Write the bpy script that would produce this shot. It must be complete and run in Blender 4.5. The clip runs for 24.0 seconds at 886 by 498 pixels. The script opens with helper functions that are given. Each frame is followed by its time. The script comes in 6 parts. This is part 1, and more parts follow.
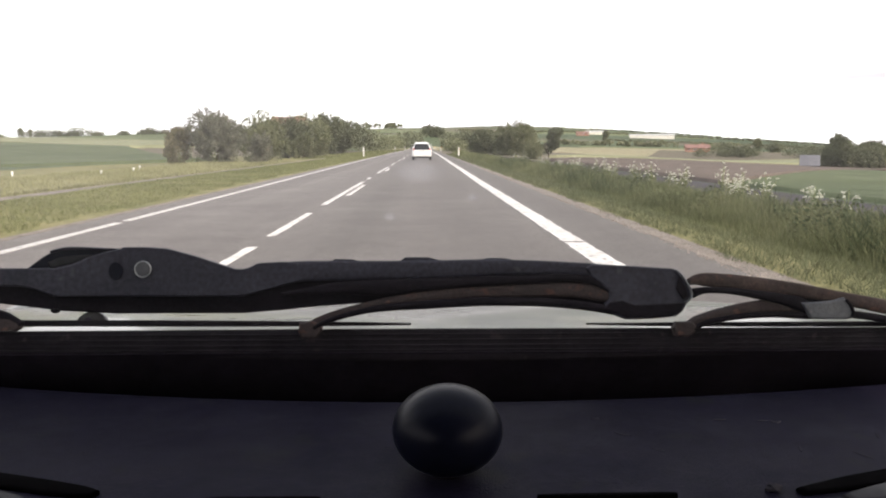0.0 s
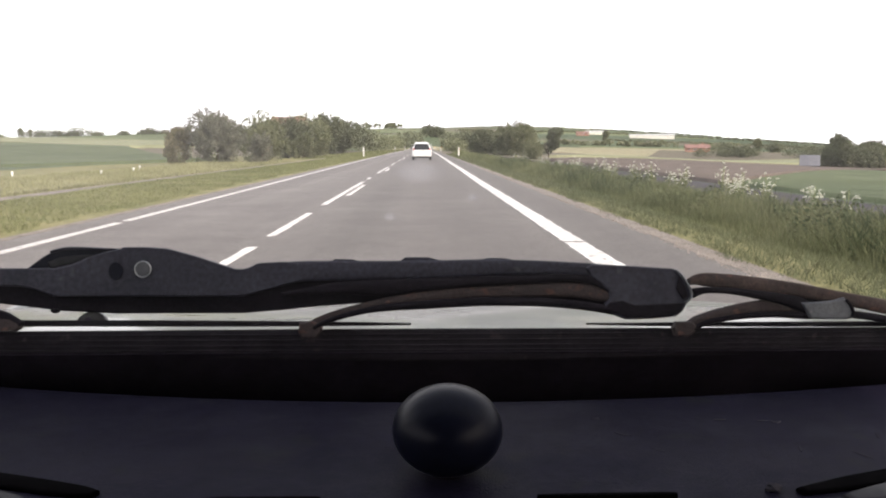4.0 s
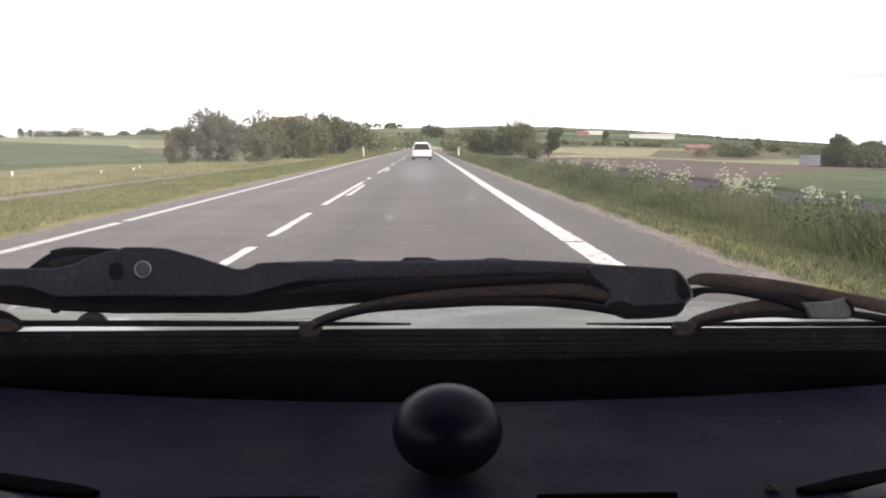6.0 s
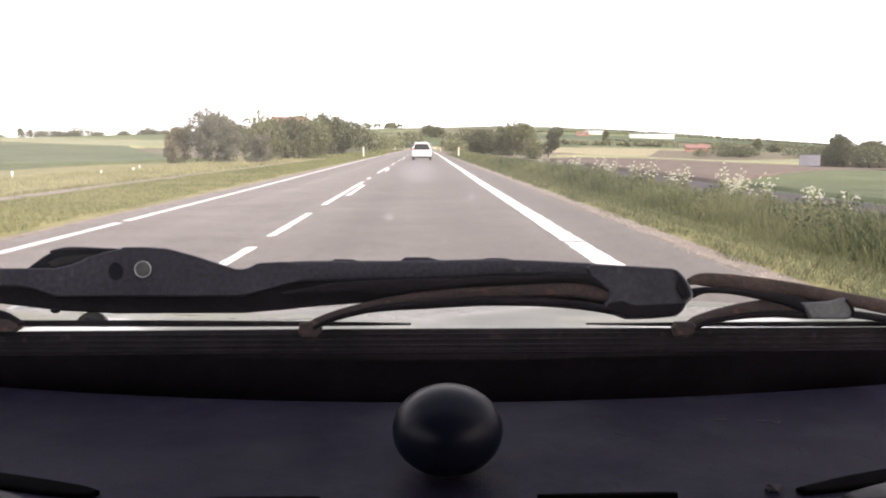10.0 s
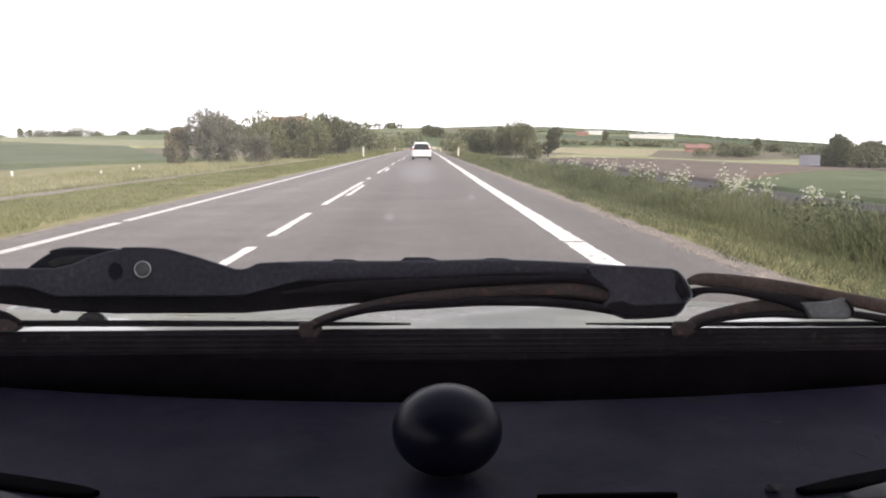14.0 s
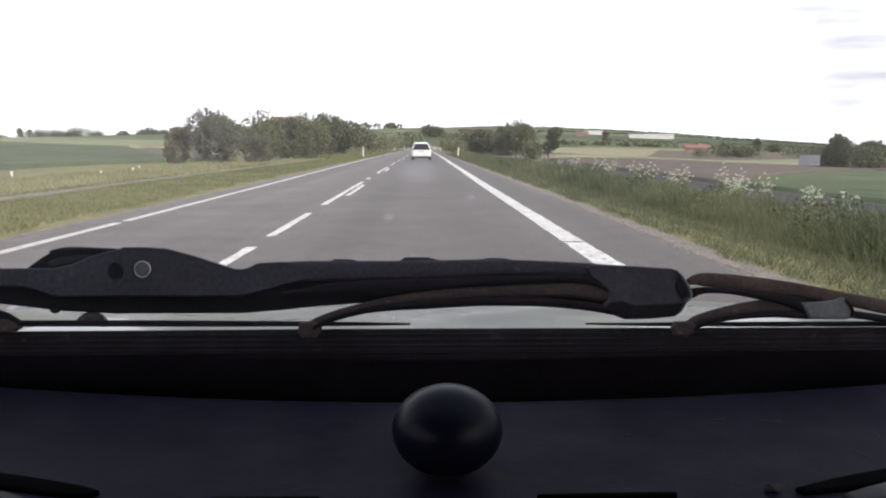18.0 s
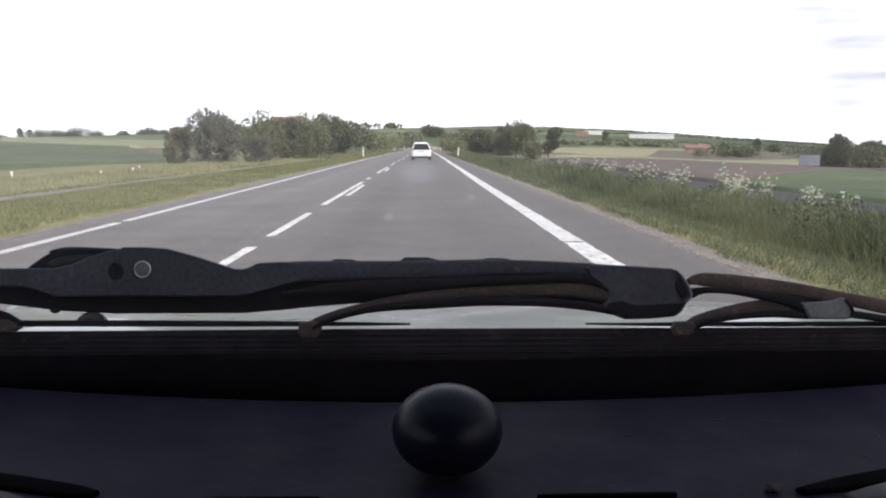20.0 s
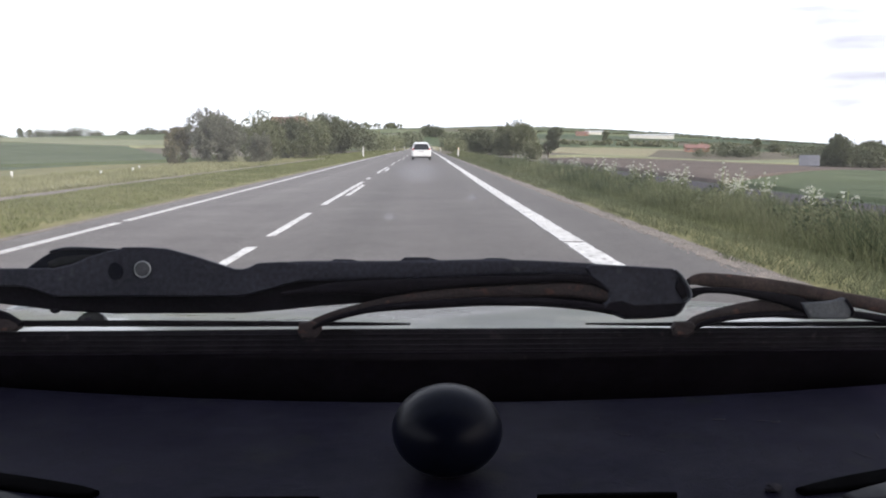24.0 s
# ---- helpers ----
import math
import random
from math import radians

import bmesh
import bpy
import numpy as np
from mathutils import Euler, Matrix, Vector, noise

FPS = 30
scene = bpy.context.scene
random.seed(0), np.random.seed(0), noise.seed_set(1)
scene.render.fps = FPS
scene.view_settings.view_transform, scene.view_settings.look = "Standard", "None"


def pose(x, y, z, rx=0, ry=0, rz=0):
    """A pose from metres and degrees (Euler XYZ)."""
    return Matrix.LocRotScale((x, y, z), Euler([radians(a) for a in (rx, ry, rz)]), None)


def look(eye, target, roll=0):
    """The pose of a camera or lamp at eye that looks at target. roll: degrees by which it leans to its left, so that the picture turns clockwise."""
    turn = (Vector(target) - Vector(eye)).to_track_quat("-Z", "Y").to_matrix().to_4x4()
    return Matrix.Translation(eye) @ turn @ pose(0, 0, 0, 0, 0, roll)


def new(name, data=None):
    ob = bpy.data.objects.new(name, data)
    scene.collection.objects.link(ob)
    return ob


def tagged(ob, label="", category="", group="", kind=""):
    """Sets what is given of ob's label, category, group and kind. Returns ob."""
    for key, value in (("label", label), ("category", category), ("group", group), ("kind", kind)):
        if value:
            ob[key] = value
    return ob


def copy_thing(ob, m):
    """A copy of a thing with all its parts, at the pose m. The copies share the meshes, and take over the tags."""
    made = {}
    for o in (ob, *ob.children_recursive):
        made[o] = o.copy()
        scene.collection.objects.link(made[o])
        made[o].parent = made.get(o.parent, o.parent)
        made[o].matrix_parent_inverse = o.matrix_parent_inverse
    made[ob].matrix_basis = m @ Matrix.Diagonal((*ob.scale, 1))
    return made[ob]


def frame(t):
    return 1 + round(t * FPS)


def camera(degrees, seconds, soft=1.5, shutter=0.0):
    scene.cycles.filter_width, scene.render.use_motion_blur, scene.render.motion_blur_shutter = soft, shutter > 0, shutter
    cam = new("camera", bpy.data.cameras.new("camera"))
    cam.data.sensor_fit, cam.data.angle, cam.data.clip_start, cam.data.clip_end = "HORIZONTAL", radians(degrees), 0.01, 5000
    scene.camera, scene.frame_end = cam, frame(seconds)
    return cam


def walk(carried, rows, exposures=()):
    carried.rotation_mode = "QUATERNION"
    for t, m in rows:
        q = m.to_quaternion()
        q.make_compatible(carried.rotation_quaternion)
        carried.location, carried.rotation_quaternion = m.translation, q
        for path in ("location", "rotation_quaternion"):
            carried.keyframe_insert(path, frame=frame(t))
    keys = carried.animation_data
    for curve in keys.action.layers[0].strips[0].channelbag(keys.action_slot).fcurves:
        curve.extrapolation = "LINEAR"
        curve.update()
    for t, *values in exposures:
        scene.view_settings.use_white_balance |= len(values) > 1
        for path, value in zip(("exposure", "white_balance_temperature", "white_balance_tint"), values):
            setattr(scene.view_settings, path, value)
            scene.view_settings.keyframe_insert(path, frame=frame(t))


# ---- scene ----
cam = camera(56.4, 24.0, soft=2.0)
EYE = (0.0, 0.0, 1.15)
# the camera rides fixed on the dashboard; it only trembles a little
walk(cam, [(0.0, pose(*EYE, 82.90, 0, -1.33)), (6.0, pose(*EYE, 82.90, 0, -1.33)), (12.0, pose(*EYE, 82.90, 0, -1.34)),
           (18.0, pose(*EYE, 82.90, 0, -1.36)), (24.0, pose(*EYE, 82.90, 0, -1.36))],
     exposures=[(0.0, 0.25, 6750, 14), (0.6, 0.90, 6950, 15), (1.0, 1.05, 6950, 15), (2.0, 0.95, 6950, 15), (5.0, 0.2, 6600, 15), (8.0, 0.26, 6700, 16), (9.0, 0.48, 6800, 17), (10.0, 0.74, 6900, 20),
                (13.0, 0.74, 6900, 20), (14.0, 0.34, 6600, 17), (16.0, 0.02, 6350, 15), (18.5, -0.04, 6250, 14), (21.0, 0.01, 6100, 14), (24.0, 0.01, 6100, 14)])

# ---- world and sun ----
SUN_UP, SUN_ROUND = radians(37), radians(130)
world = bpy.data.worlds.new("sky")
scene.world = world
world.use_nodes = True
wn, wl = world.node_tree.nodes, world.node_tree.links
wn.clear()


def wnode(kind, **values):
    n = wn.new(kind)
    for key, value in values.items():
        n.inputs[key].default_value = value
    return n


sky = wn.new("ShaderNodeTexSky")
sky.sky_type, sky.sun_disc, sky.sun_elevation, sky.sun_rotation = "NISHITA", False, SUN_UP, SUN_ROUND
sky.air_density, sky.dust_density = 1.2, 3.0
clear = wnode("ShaderNodeVectorMath")
clear.operation = "SCALE"
clear.inputs["Scale"].default_value = 0.15
wl.new(sky.outputs[0], clear.inputs[0])
coord = wn.new("ShaderNodeTexCoord")
stretch = wnode("ShaderNodeMapping", Scale=(1.6, 1.6, 11.0))
wl.new(coord.outputs["Generated"], stretch.inputs[0])
cloud = wnode("ShaderNodeTexNoise", Scale=2.6, Detail=5.0, Roughness=0.55)
wl.new(stretch.outputs[0], cloud.inputs["Vector"])
cover = wn.new("ShaderNodeValToRGB")
cover.color_ramp.elements[0].position, cover.color_ramp.elements[0].color = 0.40, (1.30, 1.27, 1.36, 1)
cover.color_ramp.elements[1].position, cover.color_ramp.elements[1].color = 0.56, (1.60, 1.59, 1.60, 1)
wl.new(cloud.outputs["Fac"], cover.inputs[0])
# the cloud veil thins gently from west to east
sep = wn.new("ShaderNodeSeparateXYZ")
wl.new(coord.outputs["Generated"], sep.inputs[0])
thin = wnode("ShaderNodeMapRange")
thin.interpolation_type = "SMOOTHSTEP"
for key, value in (("From Min", 0.22), ("From Max", 0.55), ("To Min", 1.22), ("To Max", 0.92)):
    thin.inputs[key].default_value = value
wl.new(sep.outputs[0], thin.inputs["Value"])
veil = wnode("ShaderNodeVectorMath")
veil.operation = "SCALE"
wl.new(cover.outputs[0], veil.inputs[0])
wl.new(thin.outputs[0], veil.inputs["Scale"])
# long grey streaks of cloud lie across the thinner veil in the east
slant = wnode("ShaderNodeMapping", Scale=(3.4, 3.4, 21.0), Rotation=(0.0, radians(-6), 0.0), Location=(0.8, 0.2, 0.5))
wl.new(coord.outputs["Generated"], slant.inputs[0])
streaks = wnode("ShaderNodeTexNoise", Scale=1.5, Detail=4.0, Roughness=0.5)
wl.new(slant.outputs[0], streaks.inputs["Vector"])
dense = wnode("ShaderNodeMapRange")
dense.interpolation_type = "SMOOTHSTEP"
for key, value in (("From Min", 0.47), ("From Max", 0.70), ("To Min", 0.0), ("To Max", 1.0)):
    dense.inputs[key].default_value = value
wl.new(streaks.outputs["Fac"], dense.inputs["Value"])
east = wnode("ShaderNodeMapRange")
east.interpolation_type = "SMOOTHSTEP"
for key, value in (("From Min", 0.28), ("From Max", 0.46), ("To Min", 0.0), ("To Max", 1.0)):
    east.inputs[key].default_value = value
wl.new(sep.outputs[0], east.inputs["Value"])
streaked = wnode("ShaderNodeMath")
streaked.operation = "MULTIPLY"
wl.new(dense.outputs[0], streaked.inputs[0]), wl.new(east.outputs[0], streaked.inputs[1])
grey = wn.new("ShaderNodeMix")
grey.data_type = "RGBA"
grey.inputs[7].default_value = (0.85, 0.81, 0.87, 1)
wl.new(streaked.outputs[0], grey.inputs[0]), wl.new(veil.outputs[0], grey.inputs[6])
both = wn.new("ShaderNodeMix")
both.data_type = "RGBA"
# overhead the cloud breaks up and blue shows through
breaks = wnode("ShaderNodeMapRange")
breaks.interpolation_type = "SMOOTHSTEP"
for key, value in (("From Min", 0.32), ("From Max", 0.70), ("To Min", 0.92), ("To Max", 0.26)):
    breaks.inputs[key].default_value = value
wl.new(sep.outputs[2], breaks.inputs["Value"])
wl.new(breaks.outputs[0], both.inputs[0])
wl.new(clear.outputs[0], both.inputs[6])
# thin cloud glows round the sun, far behind the view
toward = wn.new("ShaderNodeVectorMath")
toward.operation = "DOT_PRODUCT"
toward.inputs[1].default_value = (math.sin(SUN_ROUND) * math.cos(SUN_UP), math.cos(SUN_ROUND) * math.cos(SUN_UP), math.sin(SUN_UP))
wl.new(coord.outputs["Generated"], toward.inputs[0])
facing_sun = wnode("ShaderNodeMath")
facing_sun.operation = "MAXIMUM"
facing_sun.inputs[1].default_value = 0.0
wl.new(toward.outputs["Value"], facing_sun.inputs[0])
round_sun = wnode("ShaderNodeMath")
round_sun.operation = "POWER"
round_sun.inputs[1].default_value = 9.0
wl.new(facing_sun.outputs[0], round_sun.inputs[0])
aureole = wnode("ShaderNodeVectorMath")
aureole.operation = "SCALE"
aureole.inputs[0].default_value = (4.2, 3.7, 3.0)
wl.new(round_sun.outputs[0], aureole.inputs["Scale"])
lit = wnode("ShaderNodeVectorMath")
lit.operation = "ADD"
wl.new(grey.outputs[2], lit.inputs[0])
wl.new(aureole.outputs[0], lit.inputs[1])
wl.new(lit.outputs[0], both.inputs[7])
back = wnode("ShaderNodeBackground", Strength=1.0)
wl.new(both.outputs[2], back.inputs[0])
wl.new(back.outputs[0], wn.new("ShaderNodeOutputWorld").inputs[0])

sun = new("sun", bpy.data.lights.new("sun", "SUN"))
sun.data.energy, sun.data.angle, sun.data.color = 3.3, radians(1.5), (1.0, 0.90, 0.76)
sun.matrix_world = look((math.sin(SUN_ROUND) * math.cos(SUN_UP) * 80, math.cos(SUN_ROUND) * math.cos(SUN_UP) * 80, math.sin(SUN_UP) * 80), (0, 0, 0))


# ---- materials ----
def material(name, low, high, rough=0.7, scale=8.0, metal=0.0, bump=0.0, bump_scale=60.0, fine=0.25, object_random=0.0,
             island_random=0.0, coat=0.0, through_light=0.0, spec=0.5, wear=None, wear_at=0.62):
    """Two colours mixed by coarse and fine noise in metres, with relief, wear and variation from piece to piece."""
    m = bpy.data.materials.new(name)
    m.use_nodes = True
    n, l = m.node_tree.nodes, m.node_tree.links
    p = n["Principled BSDF"]
    p.inputs["Roughness"].default_value, p.inputs["Metallic"].default_value = rough, metal
    p.inputs["Coat Weight"].default_value, p.inputs["Specular IOR Level"].default_value = coat, spec
    at = n.new("ShaderNodeTexCoord")
    geo = n.new("ShaderNodeNewGeometry")

    def tex(s, detail=4.0):
        t = n.new("ShaderNodeTexNoise")
        t.inputs["Scale"].default_value, t.inputs["Detail"].default_value = s, detail
        l.new(at.outputs["Object"], t.inputs["Vector"])
        return t

    def mixed(f, a, b, kind="MIX"):
        x = n.new("ShaderNodeMix")
        x.data_type, x.blend_type = "RGBA", kind
        for slot, v in ((0, f), (6, a), (7, b)):
            if isinstance(v, bpy.types.NodeSocket):
                l.new(v, x.inputs[slot])
            else:
                x.inputs[slot].default_value = v if slot == 0 else (*v, 1)
        return x.outputs[2]

    def ranged(v, a, b, c=0.0, d=1.0):
        x = n.new("ShaderNodeMapRange")
        for slot, value in zip((1, 2, 3, 4), (a, b, c, d)):
            x.inputs[slot].default_value = value
        l.new(v, x.inputs[0])
        return x.outputs[0]

    colour = mixed(ranged(tex(scale).outputs[0], 0.32, 0.68), low, high)
    if fine:
        grain = ranged(tex(scale * 14, 3.0).outputs[0], 0.3, 0.7, 1 - fine, 1 + fine)
        g = n.new("ShaderNodeVectorMath")
        g.operation = "SCALE"
        l.new(colour, g.inputs[0]), l.new(grain, g.inputs["Scale"])
        colour = g.outputs[0]
    if wear:
        colour = mixed(ranged(tex(scale * 3.7, 6.0).outputs[0], wear_at, wear_at + 0.08), colour, wear)
    for amount, source in ((object_random, "object"), (island_random, "island")):
        if amount:
            value = n.new("ShaderNodeObjectInfo").outputs["Random"] if source == "object" else geo.outputs["Random Per Island"]
            g = n.new("ShaderNodeVectorMath")
            g.operation = "SCALE"
            l.new(colour, g.inputs[0]), l.new(ranged(value, 0, 1, 1 - amount, 1 + amount), g.inputs["Scale"])
            colour = g.outputs[0]
    l.new(colour, p.inputs["Base Color"])
    l.new(ranged(tex(scale * 2.3).outputs[0], 0.3, 0.7, rough * 0.85, min(1, rough * 1.12)), p.inputs["Roughness"])
    if bump:
        b = n.new("ShaderNodeBump")
        b.inputs["Strength"].default_value, b.inputs["Distance"].default_value = 1.0, bump
        l.new(tex(bump_scale, 5.0).outputs[0], b.inputs["Height"]), l.new(b.outputs[0], p.inputs["Normal"])
    if through_light:
        tr = n.new("ShaderNodeBsdfTranslucent")
        l.new(colour, tr.inputs[0])
        mx = n.new("ShaderNodeMixShader")
        mx.inputs[0].default_value = through_light
        l.new(p.outputs[0], mx.inputs[1]), l.new(tr.outputs[0], mx.inputs[2])
        l.new(mx.outputs[0], n["Material Output"].inputs[0])
    return m


def ground_material():
    """Fields in patches far off, grass in two tones and earth near by."""
    m = material("ground", (0.13, 0.135, 0.06), (0.22, 0.20, 0.105), 0.95, 0.6, bump=0.03, bump_scale=9.0, spec=0.1)
    n, l = m.node_tree.nodes, m.node_tree.links
    p = n["Principled BSDF"]
    near = p.inputs["Base Color"].links[0].from_socket
    at = n.new("ShaderNodeTexCoord")
    warp = n.new("ShaderNodeMapping")
    warp.inputs["Scale"].default_value, warp.inputs["Rotation"].default_value = (0.0050, 0.0062, 0.0), (0, 0, 0.25)
    l.new(at.outputs["Object"], warp.inputs[0])
    cell = n.new("ShaderNodeTexVoronoi")
    cell.feature, cell.distance = "F1", "CHEBYCHEV"
    cell.inputs["Scale"].default_value = 1.0
    l.new(warp.outputs[0], cell.inputs["Vector"])
    pick = n.new("ShaderNodeSeparateColor")
    l.new(cell.outputs["Color"], pick.inputs[0])
    ramp = n.new("ShaderNodeValToRGB")
    ramp.color_ramp.interpolation = "CONSTANT"
    tones = ((0.0, (0.070, 0.092, 0.048)), (0.26, (0.118, 0.104, 0.078)), (0.42, (0.125, 0.145, 0.075)), (0.60, (0.060, 0.082, 0.047)),
             (0.76, (0.24, 0.22, 0.14)), (0.88, (0.095, 0.118, 0.06)))
    while len(ramp.color_ramp.elements) < len(tones):
        ramp.color_ramp.elements.new(0.5)
    for e, (at_, c) in zip(ramp.color_ramp.elements, tones):
        e.position, e.color = at_, (*c, 1)
    l.new(pick.outputs[0], ramp.inputs[0])
    patch = n.new("ShaderNodeTexNoise")
    patch.inputs["Scale"].default_value, patch.inputs["Detail"].default_value = 0.35, 6.0
    l.new(at.outputs["Object"], patch.inputs["Vector"])
    vary = n.new("ShaderNodeMapRange")
    for slot, v in zip((1, 2, 3, 4), (0.3, 0.7, 0.75, 1.25)):
        vary.inputs[slot].default_value = v
    l.new(patch.outputs[0], vary.inputs[0])
    crop = n.new("ShaderNodeVectorMath")
    crop.operation = "SCALE"
    l.new(ramp.outputs[0], crop.inputs[0]), l.new(vary.outputs[0], crop.inputs["Scale"])
    away = n.new("ShaderNodeVectorMath")
    away.operation = "LENGTH"
    l.new(at.outputs["Object"], away.inputs[0])
    span = n.new("ShaderNodeMapRange")
    span.inputs[1].default_value, span.inputs[2].default_value = 90, 150
    l.new(away.outputs["Value"], span.inputs[0])
    # farmed land begins beyond the paths on both sides
    side = n.new("ShaderNodeSeparateXYZ")
    l.new(at.outputs["Object"], side.inputs[0])
    reach_ = span.outputs[0]
    for a_, b_ in ((13.0, 14.5), (-26.5, -28.0)):
        edge = n.new("ShaderNodeMapRange")
        edge.inputs[1].default_value, edge.inputs[2].default_value = a_, b_
        l.new(side.outputs[0], edge.inputs[0])
        more = n.new("ShaderNodeMath")
        more.operation = "MAXIMUM"
        l.new(reach_, more.inputs[0]), l.new(edge.outputs[0], more.inputs[1])
        reach_ = more.outputs[0]
    mx = n.new("ShaderNodeMix")
    mx.data_type = "RGBA"
    l.new(reach_, mx.inputs[0]), l.new(near, mx.inputs[6]), l.new(crop.outputs[0], mx.inputs[7])
    l.new(mx.outputs[2], p.inputs["Base Color"])
    return m


def road_material():
    """Worn asphalt: fine aggregate, darker polished wheel tracks along the lane, long faint stains."""
    m = material("asphalt", (0.116, 0.107, 0.104), (0.136, 0.126, 0.122), 0.85, 0.45, bump=0.0015, bump_scale=140.0, fine=0.075, spec=0.3)
    n, l = m.node_tree.nodes, m.node_tree.links
    p = n["Principled BSDF"]
    base = p.inputs["Base Color"].links[0].from_socket
    l.remove(p.inputs["Roughness"].links[0])
    at = n.new("ShaderNodeTexCoord")
    sp = n.new("ShaderNodeSeparateXYZ")
    l.new(at.outputs["Object"], sp.inputs[0])
    lane = n.new("ShaderNodeMath")
    lane.operation = "MULTIPLY_ADD"
    lane.inputs[1].default_value, lane.inputs[2].default_value = 2 * math.pi / 1.72, 0.3
    l.new(sp.outputs[0], lane.inputs[0])
    wave = n.new("ShaderNodeMath")
    wave.operation = "COSINE"
    l.new(lane.outputs[0], wave.inputs[0])
    long = n.new("ShaderNodeMapping")
    long.inputs["Scale"].default_value = (1.1, 0.010, 1)
    l.new(at.outputs["Object"], long.inputs[0])
    streak = n.new("ShaderNodeTexNoise")
    streak.inputs["Scale"].default_value, streak.inputs["Detail"].default_value = 1.6, 5.0
    l.new(long.outputs[0], streak.inputs["Vector"])
    add = n.new("ShaderNodeMath")
    add.operation = "MULTIPLY_ADD"
    add.inputs[1].default_value = 0.16
    l.new(wave.outputs[0], add.inputs[0]), l.new(streak.outputs[0], add.inputs[2])
    r = n.new("ShaderNodeMapRange")
    for slot, v in zip((1, 2, 3, 4), (0.25, 0.80, 0.86, 1.07)):
        r.inputs[slot].default_value = v
    l.new(add.outputs[0], r.inputs[0])
    # the left lane carries less traffic and stays paler
    pale = n.new("ShaderNodeMapRange")
    for slot, v in zip((1, 2, 3, 4), (-2.6, -1.4, 1.10, 0.93)):
        pale.inputs[slot].default_value = v
    l.new(sp.outputs[0], pale.inputs[0])
    both_ = n.new("ShaderNodeMath")
    both_.operation = "MULTIPLY"
    l.new(r.outputs[0], both_.inputs[0]), l.new(pale.outputs[0], both_.inputs[1])
    g = n.new("ShaderNodeVectorMath")
    g.operation = "SCALE"
    l.new(base, g.inputs[0]), l.new(both_.outputs[0], g.inputs["Scale"])
    worn = n.new("ShaderNodeTexNoise")
    worn.inputs["Scale"].default_value, worn.inputs["Detail"].default_value, worn.inputs["Roughness"].default_value = 0.8, 8.0, 0.7
    l.new(at.outputs["Object"], worn.inputs["Vector"])
    spots_ = n.new("ShaderNodeMapRange")
    for slot, v in zip((1, 2, 3, 4), (0.30, 0.72, 0.88, 1.14)):
        spots_.inputs[slot].default_value = v
    l.new(worn.outputs["Fac"], spots_.inputs[0])
    grit = n.new("ShaderNodeTexNoise")
    grit.inputs["Scale"].default_value, grit.inputs["Detail"].default_value = 22.0, 2.0
    l.new(at.outputs["Object"], grit.inputs["Vector"])
    speck = n.new("ShaderNodeMapRange")
    for slot, v in zip((1, 2, 3, 4), (0.30, 0.75, 0.84, 1.22)):
        speck.inputs[slot].default_value = v
    l.new(grit.outputs["Fac"], speck.inputs[0])
    tone = n.new("ShaderNodeMath")
    tone.operation = "MULTIPLY"
    l.new(spots_.outputs[0], tone.inputs[0]), l.new(speck.outputs[0], tone.inputs[1])
    g2 = n.new("ShaderNodeVectorMath")
    g2.operation = "SCALE"
    l.new(g.outputs[0], g2.inputs[0]), l.new(tone.outputs[0], g2.inputs["Scale"])
    l.new(g2.outputs[0], p.inputs["Base Color"])
    return m


